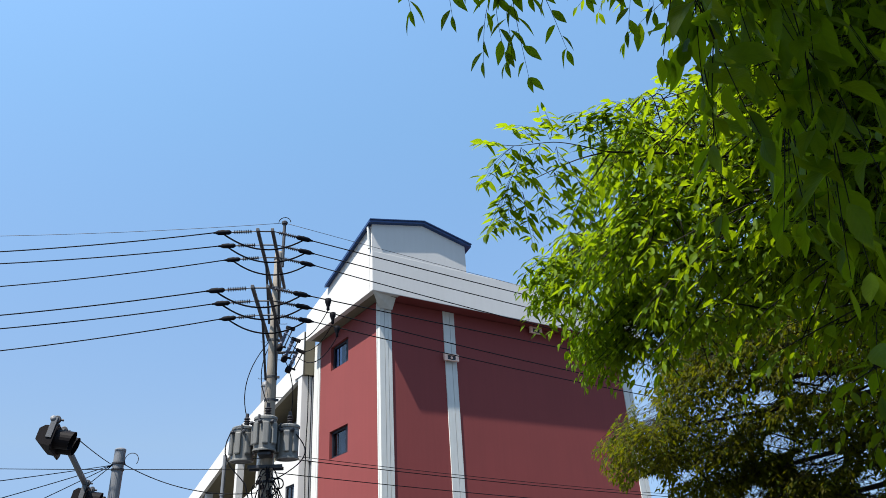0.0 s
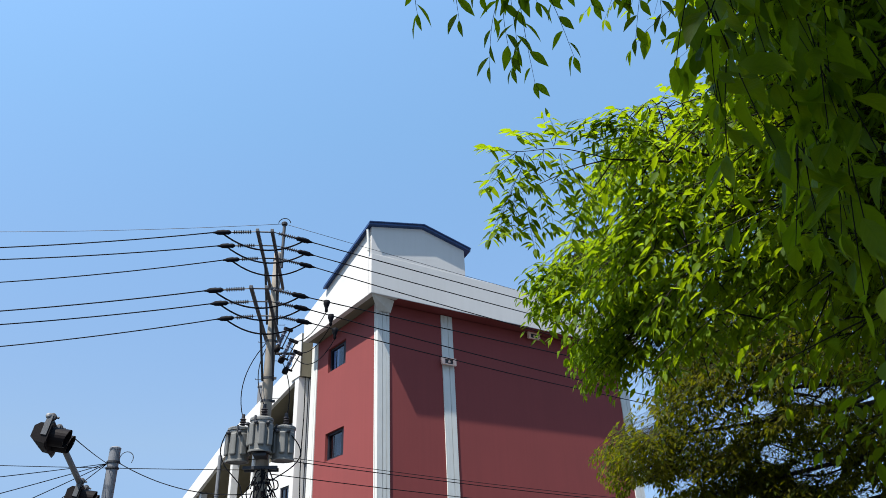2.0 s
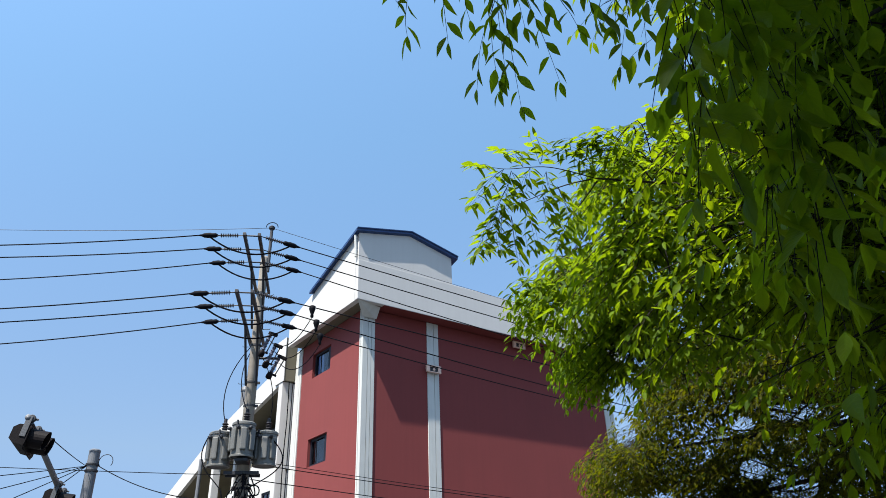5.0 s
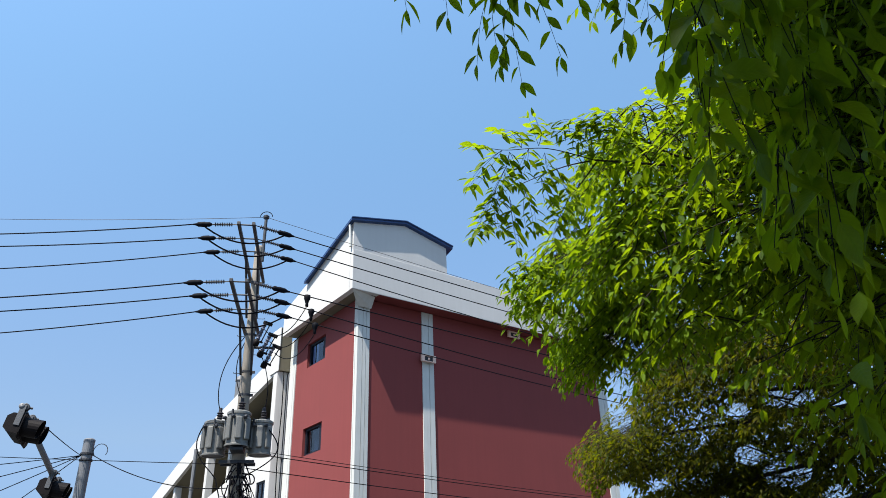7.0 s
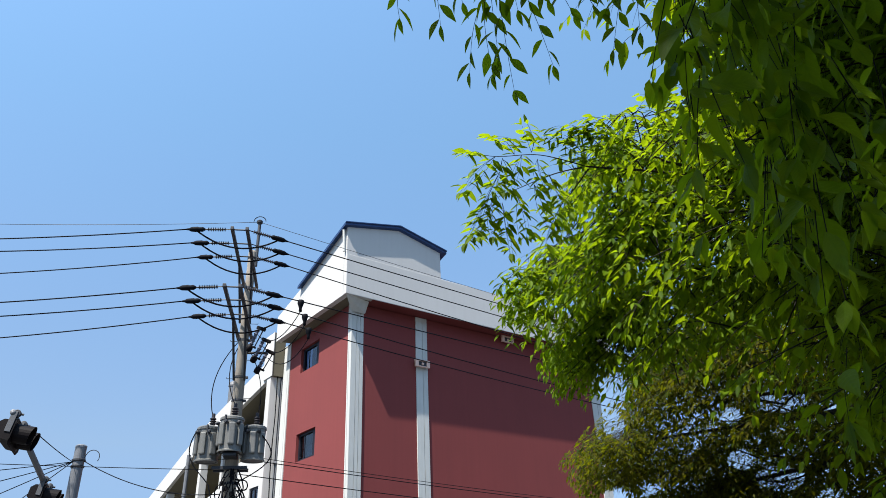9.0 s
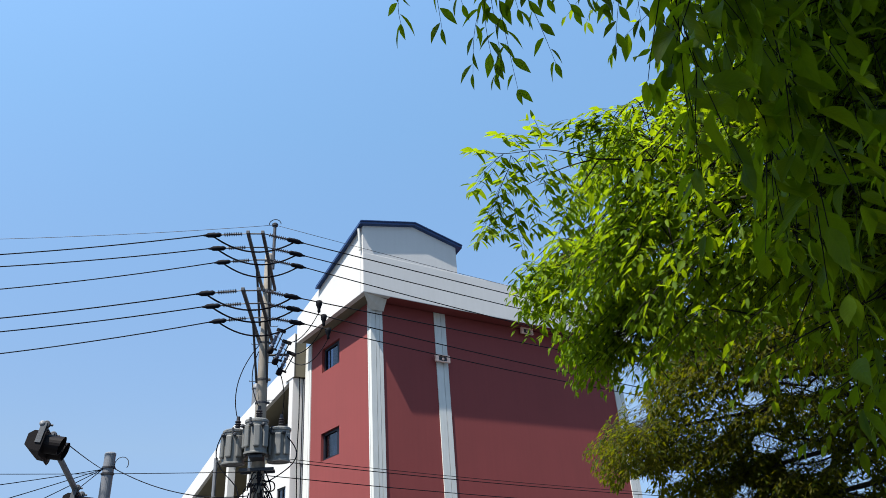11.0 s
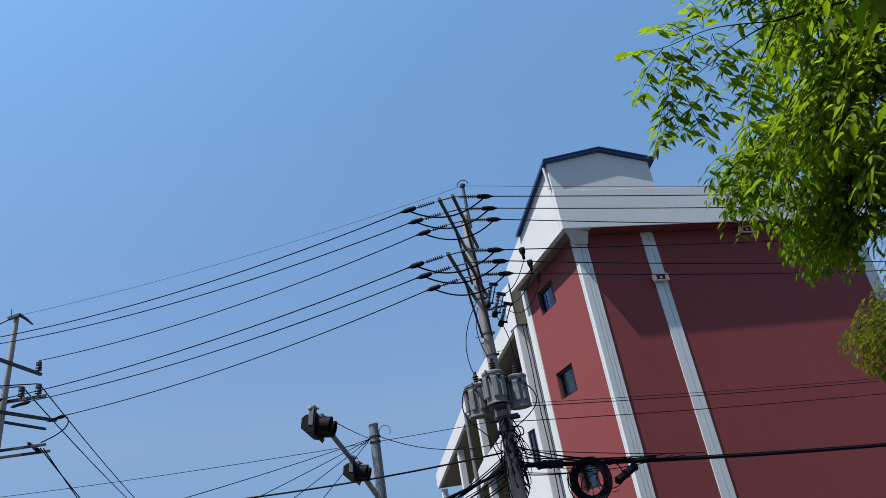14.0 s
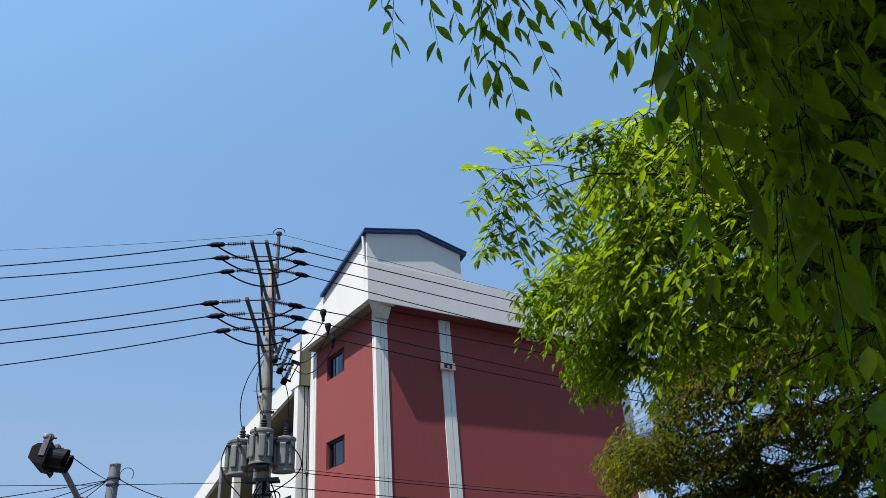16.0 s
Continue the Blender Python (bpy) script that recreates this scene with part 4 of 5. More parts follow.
def traffic_signal(at, along):
    """A horizontal signal head with hooded lamps and a back plate, hung from the arm."""
    d = Vector(along).normalized()
    face = d.cross(Vector((0, 0, 1))).normalized()
    if face.x < 0:
        face = -face
    m = Matrix.Translation(at) @ Matrix((face, -d, Vector((0, 0, 1)))).transposed().to_4x4() @ pose(0, 0, 0, 0, 8, 0) @ Matrix.Translation((0.05, 0, 0)) @ Matrix.Diagonal((0.84, 0.84, 0.84, 1))
    ob = new("traffic_signal")
    ob.matrix_basis = m
    tagged(ob, "black horizontal traffic signal head with deep round hoods", "traffic signal", "signals on the arm")
    bm = bmesh.new()
    prism(bm, [(-0.14, -0.02, -0.13), (0.05, -0.02, -0.12), (0.05, -0.02, -0.48), (-0.14, -0.02, -0.46), (-0.22, -0.02, -0.4), (-0.22, -0.02, -0.2)], (0, 0.76, 0))
    part("housing", bm, BLACK, ob)
    bm = bmesh.new()
    prism(bm, [(0.045, -0.05, -0.16), (0.045, 0.04, -0.08), (0.045, 0.71, -0.08), (0.045, 0.8, -0.16), (0.045, 0.8, -0.46), (0.045, 0.71, -0.54), (0.045, 0.04, -0.54), (0.045, -0.05, -0.46)], (0.015, 0, 0))
    part("back_plate", bm, BLACK, ob)
    for k in range(2):
        y = 0.17 + k * 0.37
        bm = bmesh.new()
        n = 22
        outer, inner = [], []
        for r, bag in ((0.165, outer), (0.155, inner)):
            for x, cut in ((0.05, 0), (0.42, 1)):
                ring = []
                for i in range(n):
                    a = 2 * math.pi * i / n
                    reach = x if not cut else 0.33 + 0.03 * math.sin(a)
                    ring.append(bm.verts.new((reach, y + r * math.cos(a), -0.3 + r * math.sin(a))))
                bag.append(ring)
        for i in range(n):
            j = (i + 1) % n
            bm.faces.new((outer[0][i], outer[0][j], outer[1][j], outer[1][i]))
            bm.faces.new((inner[0][i], inner[1][i], inner[1][j], inner[0][j]))
            bm.faces.new((outer[1][i], outer[1][j], inner[1][j], inner[1][i]))
        part("hood", bm, BLACK, ob)
        bm = bmesh.new()
        lathe(bm, [(0.15, 0.055), (0.12, 0.075), (0.06, 0.09), (0.02, 0.095)], pose(0, y, -0.3, 0, 90, 0), 18)
        part("lens", bm, LENS, ob)
    for y in (0.02, 0.66):
        bm = bmesh.new()
        box(bm, (-0.075, y - 0.055, -0.34), (0.02, y - 0.042, 0.03), 0.004)
        part("bracket", bm, SIGNALTIN, ob, "bare metal hanging bracket")
        bm = bmesh.new()
        lathe(bm, [(0.052, -0.04), (0.066, -0.035), (0.066, 0.035), (0.052, 0.04)], pose(0, y, 0, 90, 0, 0), 14)
        for s in (-1, 1):
            tube(bm, [(s * 0.06, y, 0.0), (s * 0.11, y, 0.0)], 0.02, 6)
        part("clamp", bm, DARKSTEEL, ob)
    return ob


ALONG = H1 - H2
traffic_signal(H1, ALONG)
traffic_signal(H2, ALONG)

PT = Vector((POST.x, POST.y, 5.1))
wire("street_cable", sagged(PT + Vector((0.15, 0, 0)), P0 + Vector((-0.2, 0, 4.2)), 0.25), 0.012, "black cable from the post to the pole", "street cables")
for az_, el_, d_ in ((-45, 6.5, 14), (-42, 4.0, 15), (-38, 2.5, 16), (-34, 1.0, 17)):
    wire("street_cable", sagged(PT + Vector((-0.14, 0, 0)), at_flat(az_, el_, d_), 0.05), 0.01, "black cable fanning out from the post", "street cables")
wire("street_cable", sagged(PT + Vector((-0.14, 0, 0)), H1 + Vector((0.2, 0.3, -0.2)), 0.02), 0.008, "thin cable from the post to a signal", "street cables")

# ---- wooded hill far off ----
bm = bmesh.new()
random.seed(3)
rows_ = []
for i in range(60):
    az_ = 12 + i * 0.9
    h = 2.6 + 9.0 * math.sin(min(1, i / 42) * math.pi / 2) + 0.9 * noise.noise(Vector((i * 0.35, 0, 0)))
    rows_.append([bm.verts.new(Vector((math.sin(radians(az_)), math.cos(radians(az_)), 0)) * d + Vector((0, 0, z)))
                  for d, z in ((170, -0.5), (180, h * 0.9 + noise.noise(Vector((i, 1, 0)))), (190, h * 1.3 + 0.8 * noise.noise(Vector((i * 0.9, 2, 0)))), (230, h * 1.45 + noise.noise(Vector((i * 0.7, 3, 0)))), (300, -0.5))])
for a, b in zip(rows_, rows_[1:]):
    for k in range(4):
        bm.faces.new((a[k], b[k], b[k + 1], a[k + 1]))
tagged(link_mesh("hill", bm, HILLGREEN, None, True), "dark green wooded hill far away", "hill", kind="structure")

# ---- trees ----
def leaf_template(detail):
    """Verts and faces of a pointed, folded leaf one unit long, along +y, its top towards +z."""
    if detail == 2:
        ts = [0.0, 0.06, 0.14, 0.22, 0.31, 0.4, 0.5, 0.6, 0.7, 0.8, 0.89, 1.0]
        teeth = True
    elif detail == 1:
        ts, teeth = [0.0, 0.12, 0.32, 0.55, 0.8, 1.0], False
    elif detail == 0:
        ts, teeth = [0.0, 0.3, 0.7, 1.0], False
    else:
        ts, teeth = [0.0, 0.42, 1.0], False
    vs, fs = [], []
    for i, t in enumerate(ts):
        w = 0.205 * math.sin(math.pi * t ** 0.88) ** 1.1 * (1.05 - 0.25 * t) if 0 < t < 1 else 0.004
        if teeth and 0 < t < 1 and i % 2:
            w *= 1.08
        curl = -0.14 * t * t
        vs += [(-w, t, curl + w * 0.35), (0, t, curl), (w, t, curl + w * 0.35)]
    for i in range(len(ts) - 1):
        a = 3 * i
        fs += [(a, a + 1, a + 4, a + 3), (a + 1, a + 2, a + 5, a + 4)]
    return np.array(vs), fs


def blade_map(me, fs, count, leaves):
    """Across and along each leaf: 0 to 1, for the veins."""
    rows = np.arange(count) // 3 / (count // 3 - 1)
    uv = np.stack([np.arange(count) % 3 / 2, rows], 1)[np.array(fs).reshape(-1)]
    me.uv_layers.new(name="blade").data.foreach_set("uv", np.tile(uv, (leaves, 1)).reshape(-1).astype(np.float32))


def bezier(pts, n):
    """A smooth line through control points."""
    pts = [Vector(p) for p in pts]
    out = []
    for i in range(len(pts) - 1):
        p0, p1, p2, p3 = pts[max(i - 1, 0)], pts[i], pts[i + 1], pts[min(i + 2, len(pts) - 1)]
        for k in range(n):
            s = k / n
            out.append(0.5 * ((2 * p1) + (p2 - p0) * s + (2 * p0 - 5 * p1 + 4 * p2 - p3) * s * s + (3 * p1 - p0 - 3 * p2 + p3) * s ** 3))
    out.append(pts[-1])
    return out


# leaf blades at the crown's edge hang with their upper side turned out to the light
OUTWARD = Vector((-0.55, -0.83, 0))


class Grower:
    """Collects twigs and leaves of one tree."""

    def __init__(self, seed):
        self.rng = random.Random(seed)
        self.twigs, self.leaves = [], []

    def unit(self):
        r = self.rng
        v = Vector((r.gauss(0, 1), r.gauss(0, 1), r.gauss(0, 1)))
        return v.normalized()

    def twig(self, p, d, length, droop, size, gap=0.036, thick=0.0011):
        r = self.rng
        p, d = Vector(p), Vector(d).normalized()
        pts, n = [p.copy()], max(3, int(length / gap))
        s = 1 if r.random() < 0.5 else -1
        for i in range(n):
            d = (d + Vector((0, 0, -droop * gap * 10)) + self.unit() * 0.09).normalized()
            p = p + d * gap
            pts.append(p.copy())
            s = -s
            side = d.cross(Vector((0, 0, 1)))
            side = side.normalized() if side.length > 0.2 else self.unit()
            ld = (d * 0.55 + side * s * 0.75 + Vector((0, 0, -0.3)) + self.unit() * 0.3).normalized()
            nz = (OUTWARD * 0.12 + Vector((0, 0, 1.0)) + self.unit() * 0.52 - d * 0.1).normalized()
            grow = size * r.uniform(0.72, 1.15) * (1.0 if i < n - 2 else 0.6)
            self.leaves.append((p + ld * 0.004, ld, nz, grow))
        self.leaves.append((p, (d + Vector((0, 0, -0.2))).normalized(), (Vector((0, 0, 1)) + self.unit() * 0.4).normalized(), size * 0.6))
        self.twigs.append((pts, thick))

    def spray(self, points, every, twig_len, droop, size, r0=0.008, start=0.15, gap=0.036, wild=0.35):
        """A branch with drooping leafy twigs on both sides."""
        r = self.rng
        pts = bezier(points, 10)
        self.twigs.append((pts, r0))
        total = sum((b - a).length for a, b in zip(pts, pts[1:]))
        run, nxt, s = 0.0, total * start, 1
        for a, b in zip(pts, pts[1:]):
            seg = (b - a).length
            d = (b - a).normalized()
            while nxt <= run + seg:
                p = a.lerp(b, (nxt - run) / max(seg, 1e-6))
                side = d.cross(Vector((0, 0, 1)))
                side = side.normalized() if side.length > 0.1 else self.unit()
                s = -s
                td = d * 0.55 + side * s * 0.7 + Vector((0, 0, r.uniform(-0.35, 0.35))) + self.unit() * wild
                taper = 1.0 - 0.45 * nxt / total
                self.twig(p, td, twig_len * taper * r.uniform(0.6, 1.25), droop, size, gap)
                nxt += every * r.uniform(0.7, 1.3)
            run += seg
        d = (pts[-1] - pts[-3]).normalized()
        self.twig(pts[-1], d, twig_len * 0.6, droop, size, gap)

    def hang(self, points, size, gap, side, thick=0.0016, level=False):
        """A thin twig along a line, with toothed leaves set alternately on its two sides."""
        r = self.rng
        pts = bezier(points, 12)
        self.twigs.append((pts, thick))
        side = Vector(side).normalized()
        run, nxt, s = 0.0, gap * r.random(), 1 if r.random() < 0.5 else -1
        for a, b in zip(pts, pts[1:]):
            seg, d = (b - a).length, (b - a).normalized()
            while nxt <= run + seg:
                p = a.lerp(b, (nxt - run) / max(seg, 1e-6))
                s = -s
                ld = (d * 0.55 + side * s * r.uniform(0.35, 0.75) + Vector((0, 0, -0.35)) + self.unit() * 0.22).normalized()
                nz = (OUTWARD * 0.35 + Vector((0, 0, 0.8)) + self.unit() * 0.5).normalized()
                if level:
                    ld = (d * 0.3 + side * s * r.uniform(0.7, 1.0) + Vector((0, 0, -0.28)) + self.unit() * 0.3).normalized()
                    nz = (Vector((-0.15, -0.25, 0.9)) + self.unit() * 0.55).normalized()
                self.leaves.append((p + ld * 0.004, ld, nz, size * r.uniform(0.75, 1.12)))
                nxt += gap * r.uniform(0.75, 1.25)
            run += seg
        self.leaves.append((pts[-1], (pts[-1] - pts[-3]).normalized(), (OUTWARD + Vector((0, 0, 0.4))).normalized(), size * 0.7))

    def twig_mesh(self, name, mat, parent, sides=3):
        verts, faces = [], []
        for pts, r in self.twigs:
            pts = pts[::2] + [pts[-1]] if len(pts) % 2 == 0 else pts[::2]
            base = len(verts)
            n = len(pts)
            for i, p in enumerate(pts):
                d = (pts[min(i + 1, n - 1)] - pts[max(i - 1, 0)]).normalized()
                a = d.cross(Vector((0.3, 0.5, 0.81))).normalized()
                b = d.cross(a)
                rr = r * (1 - 0.7 * i / n)
                for k in range(sides):
                    c = 2 * math.pi * k / sides
                    verts.append(tuple(p + a * (rr * math.cos(c)) + b * (rr * math.sin(c))))
            for i in range(n - 1):
                for k in range(sides):
                    q = base + i * sides
                    faces.append((q + k, q + (k + 1) % sides, q + sides + (k + 1) % sides, q + sides + k))
        me = bpy.data.meshes.new(name)
        me.from_pydata(verts, [], faces)
        me.materials.append(mat)
        ob = new(name, me)
        ob.parent = parent
        return tagged(ob, "thin dark twigs", kind="stuff")

    def leaf_mesh(self, name, chosen, mat, parent, detail, label):
        tv, tf = leaf_template(detail)
        pos = np.array([tuple(l[0]) for l in chosen])
        y = np.array([tuple(l[1]) for l in chosen])
        z = np.array([tuple(l[2]) for l in chosen])
        s = np.array([l[3] for l in chosen])
        x = np.cross(y, z)
        x /= np.linalg.norm(x, axis=1, keepdims=True) + 1e-9
        z = np.cross(x, y)
        co = pos[:, None] + s[:, None, None] * (tv[None, :, 0, None] * x[:, None] + tv[None, :, 1, None] * y[:, None] + tv[None, :, 2, None] * z[:, None])
        n, k = len(chosen), len(tv)
        fa = (np.array(tf)[None] + (np.arange(n) * k)[:, None, None]).reshape(-1)
        me = bpy.data.meshes.new(name)
        me.vertices.add(n * k)
        me.vertices.foreach_set("co", co.reshape(-1).astype(np.float32))
        me.loops.add(len(fa))
        me.loops.foreach_set("vertex_index", fa.astype(np.int32))
        me.polygons.add(len(fa) // 4)
        me.polygons.foreach_set("loop_start", np.arange(0, len(fa), 4, dtype=np.int32))
        me.update(calc_edges=True)
        me.polygons.foreach_set("use_smooth", [True] * len(me.polygons))
        blade_map(me, tf, k, n)
        me.materials.append(mat)
        ob = new(name, me)
        ob.parent = parent
        return tagged(ob, label, kind="stuff")

    def single_leaves(self, chosen, mat, parent):
        tv, tf = leaf_template(2)
        meshes = []
        for k in range(4):
            v = tv.copy()
            v[:, 2] += 0.05 * np.sin(v[:, 1] * (4 + k) + k) + (k - 1.5) * 0.05 * v[:, 1] ** 2
            v[:, 0] *= 1.0 + 0.05 * k
            me = bpy.data.meshes.new("leaf")
            me.from_pydata(v.tolist(), [], tf)
            blade_map(me, tf, len(v), 1)
            me.polygons.foreach_set("use_smooth", [True] * len(me.polygons))
            me.materials.append(mat)
            meshes.append(me)
        for i, (p, y, z, s) in enumerate(chosen):
            x = y.cross(z).normalized()
            m = Matrix((x, y, x.cross(y))).transposed().to_4x4()
            ob = new("leaf", meshes[i % 4])
            ob.parent = parent
            ob.matrix_basis = Matrix.Translation(p) @ m @ Matrix.Diagonal((s, s, s, 1))


def seen_at(az, el, d):
    """A place d metres from the eye."""
    return Vector(EYE) + way(az, el) * d


def limb(points, r0, r1, parent, name="limb"):
    pts = bezier(points, 8)
    bm = bmesh.new()
    n = len(pts) - 1
    tube(bm, pts, [r0 + (r1 - r0) * i / n for i in range(n + 1)], 10)
    return part(name, bm, BARK, parent, smooth=True)


# thin places in the two crowns where the sky shows: azimuth, elevation, half width, half height
THIN = ((17.4, 15.2, 1.2, 1.6), (17.2, 12.4, 0.9, 1.0), (17.6, 18.9, 0.9, 0.8), (19.2, 18.2, 0.7, 0.5), (23.1, 19.5, 0.8, 0.5),
        (29.6, 12.9, 1.9, 0.9), (28.2, 7.6, 1.8, 0.9), (25.9, 9.1, 1.0, 0.8), (25.9, 12.3, 0.9, 0.6), (31.0, 5.8, 0.9, 0.9),
        (16.5, 6.6, 1.2, 1.4), (23.7, 5.9, 0.8, 0.6), (19.2, 7.6, 0.6, 0.5), (35.3, 26.7, 0.9, 0.6), (33.0, 12.0, 0.7, 0.6))


def thinness(p):
    q = p - Vector(EYE)
    if q.y < 0.5 or q.length < 2.2:
        return 1.0
    a, e = math.degrees(math.atan2(q.x, q.y)), math.degrees(math.asin(q.z / q.length))
    return 0.1 if any(((a - t[0]) / t[2]) ** 2 + ((e - t[1]) / t[3]) ** 2 < 1 for t in THIN) else 1.0


# near tree: trunk beside the camera's right, limbs reaching over
TRUNK = Vector((3.6, 2.0, 0))
tree = thing("tree", (0, 0, 0), "zelkova tree in fresh green leaf with drooping twigs", "tree")
limb([TRUNK, TRUNK + Vector((0.05, 0.0, 1.2)), TRUNK + Vector((-0.05, 0.05, 2.6)), TRUNK + Vector((0.1, 0.0, 4.2)), TRUNK + Vector((0.2, 0.1, 6.0))], 0.17, 0.05, tree, "trunk")
FORK = TRUNK + Vector((-0.02, 0.03, 2.2))
FORK2 = TRUNK + Vector((0.0, 0.03, 3.2))
FORK3 = TRUNK + Vector((0.1, 0.05, 4.4))
g = Grower(11)
# the long branch across the middle
MAIN = [FORK2, seen_at(40, 27.0, 3.5), seen_at(33, 28.5, 3.4), seen_at(26, 31.0, 3.2), seen_at(18, 33.0, 3.1)]
limb(MAIN, 0.014, 0.004, tree)
limb([seen_at(40, 26.6, 3.55), seen_at(33, 29.2, 3.45), seen_at(28, 31.0, 3.35), seen_at(25, 32.2, 3.3), seen_at(22.5, 34.0, 3.3)], 0.012, 0.003, tree)
limb([FORK2, seen_at(44, 22.5, 3.2), seen_at(36.3, 25.6, 3.1), seen_at(31, 27.0, 3.1), seen_at(27, 27.4, 3.15)], 0.022, 0.004, tree)
limb([seen_at(32, 26.6, 3.1), seen_at(28, 23.6, 3.2), seen_at(25, 22.0, 3.3)], 0.006, 0.002, tree)
S = 0.064
def px(a, b, d):
    return seen_at(a, b, d)


# outer end of the main branch, its forks and the twigs that hang from them
limb([px(18, 33.0, 3.1), px(13.7, 34.5, 3.0), px(9.3, 34.8, 2.9), px(6.2, 35.5, 2.85)], 0.0026, 0.0008, tree)
limb([px(17.5, 33.0, 3.08), px(14.6, 32.8, 3.0), px(9.3, 31.5, 2.9)], 0.0036, 0.001, tree)
limb([px(18.1, 32.8, 3.1), px(16.5, 31.4, 3.05), px(14.9, 30.1, 3.0)], 0.0036, 0.0012, tree)
TWIGS = ((9.3, 34.8, 7.6, 33.8, 5.9, 32.1), (9.6, 33.5, 7.7, 30.8, 6.0, 27.9), (8.8, 31.7, 8.6, 29.8, 8.7, 28.3), (9.6, 31.0, 9.7, 29.1, 9.9, 26.8), (11.1, 31.4, 11.5, 29.7, 11.6, 28.1),
         (12.8, 32.2, 13.6, 30.0, 14.9, 27.7), (11.2, 34.8, 10.4, 36.0, 8.9, 36.4), (12.9, 34.8, 13.2, 35.7, 12.8, 37.1), (11.9, 34.7, 11.6, 33.6, 10.8, 31.9), (14.3, 32.9, 14.9, 31.3, 15.7, 29.6),
         (13.4, 34.2, 13.5, 33.1, 13.9, 31.6), (10.0, 34.6, 9.6, 33.4, 9.1, 31.9), (7.9, 34.9, 7.2, 35.3, 6.0, 35.3), (8.4, 31.6, 7.6, 29.8, 7.4, 28.4), (15.2, 30.4, 13.6, 28.2, 13.0, 26.2))
for a0, e0, a1, e1, a2, e2 in TWIGS:
    d_ = 2.85 + (a0 - 9) * 0.03
    for k in range(3):
        j = g.rng.uniform(-0.8, 0.8) * min(k, 1)
        g.hang([px(a0, e0, d_), px(a1 + j, e1, d_ - 0.03), px(a2 + j, e2, d_ - 0.03 - 0.06 * k)], 0.064, 0.031, (0.97, 0.25, -0.1), 0.0012, True)
for k in range(26):
    a, e = g.rng.uniform(14.5, 20), g.rng.uniform(33.5, 37.0)
    g.hang([px(a + 2.2, e - 1.8, 3.15), px(a + 0.8, e - 0.2, 3.1), px(a - 0.8, e - 0.2, 3.08)], 0.062, 0.034, (0.97, 0.25, -0.1), 0.0012)
for k in range(22):
    a, e = g.rng.uniform(9.0, 12.5), g.rng.uniform(19.5, 25.5)
    g.hang([px(a + 2.4, e - 0.4, 3.55), px(a + 0.8, e + 0.7, 3.5), px(a - 0.8, e + g.rng.uniform(-0.8, 0.4), 3.48)], 0.06, 0.032, (0.97, 0.25, -0.1), 0.0012, True)
# clumps of the middle mass: azimuth, elevation, distance, spread
CLUMPS = ((18.5, 32.0, 3.5, 2.6), (21, 33.5, 3.6, 3.2), (26, 33.8, 3.7, 2.8), (32.5, 36.5, 3.8, 2.8), (38, 41, 3.7, 3.6),
          (18.0, 27.5, 3.6, 2.8), (21, 29, 3.8, 3.8), (25, 32, 3.9, 4.0), (30, 33, 3.9, 3.6), (35, 35, 3.8, 4.5),
          (13.5, 24.5, 3.7, 2.4), (16, 24, 3.8, 3.4), (20, 24, 4.0, 4.0), (25, 26, 4.1, 4.2), (30, 28, 4.1, 4.5), (36, 30, 4.0, 4.5),
          (15, 20.5, 4.0, 2.4), (17.5, 19.5, 4.1, 3.4), (22, 20, 4.2, 3.8), (27, 21, 4.2, 4.2), (32, 23, 4.2, 4.5), (37, 25, 4.2, 4.5),
          (16.5, 17.8, 4.2, 2.0), (19, 17.2, 4.3, 2.2), (11.8, 24.8, 3.6, 1.6), (15.5, 18.6, 4.2, 1.6), (15.2, 20, 4.05, 2.0), (13.6, 23, 3.8, 2.0))
for az_, el_, d_, w_ in CLUMPS:
    if el_ > 19.8 and 15.5 < az_:
        d_ = 2.85 / math.cos(math.radians(el_))
    for k in range(15 if el_ < 19.8 else 10 if az_ < 31 else 14):
        a, e = az_ + g.rng.uniform(-w_, w_) * 0.6, el_ + g.rng.uniform(-w_, w_) * 0.6
        dd = d_ + g.rng.uniform(-0.25, 0.45)
        tip = px(a - 1.5, e - 1.0, dd)
        root = px(a + g.rng.uniform(2.5, 6), e + g.rng.uniform(-2.5, 4 if el_ < 31 else 0.5), dd + g.rng.uniform(0.0, 0.4))
        mid = px(a + 2.2, e + 1.5, dd + 0.1)
        g.spray([root, mid, tip], 0.07, 0.26, 0.35, S * 1.32, 0.004, 0.1, 0.045)
for e0, e1, d_ in ((20, 17, 4.1), (24, 22, 4.1), (29, 29, 3.9)):
    limb([FORK2 if e0 > 27 else FORK, px(42, e0, 3.8), px(32, (e0 + e1) / 2 + 1, d_), px(22, e1 + 1, d_)], 0.024, 0.002, tree)
for k in range(130):
    a, e, dd = g.rng.uniform(16.5, 31), g.rng.uniform(19, 33), g.rng.uniform(3.9, 5.0)
    g.spray([px(a + g.rng.uniform(2, 4), e + g.rng.uniform(-2, 3), dd), px(a + 1.5, e + 0.8, dd), px(a - 1.5, e - 1.0, dd - 0.1)], 0.08, 0.3, 0.35, S * 1.4, 0.004, 0.1, 0.05)
# high branch whose twigs hang into view from above
HIGH = [FORK3, px(44, 58, 2.9), px(28, 58, 2.3), px(12, 54, 2.05), px(0, 51.5, 2.0)]
limb(HIGH, 0.03, 0.005, tree)
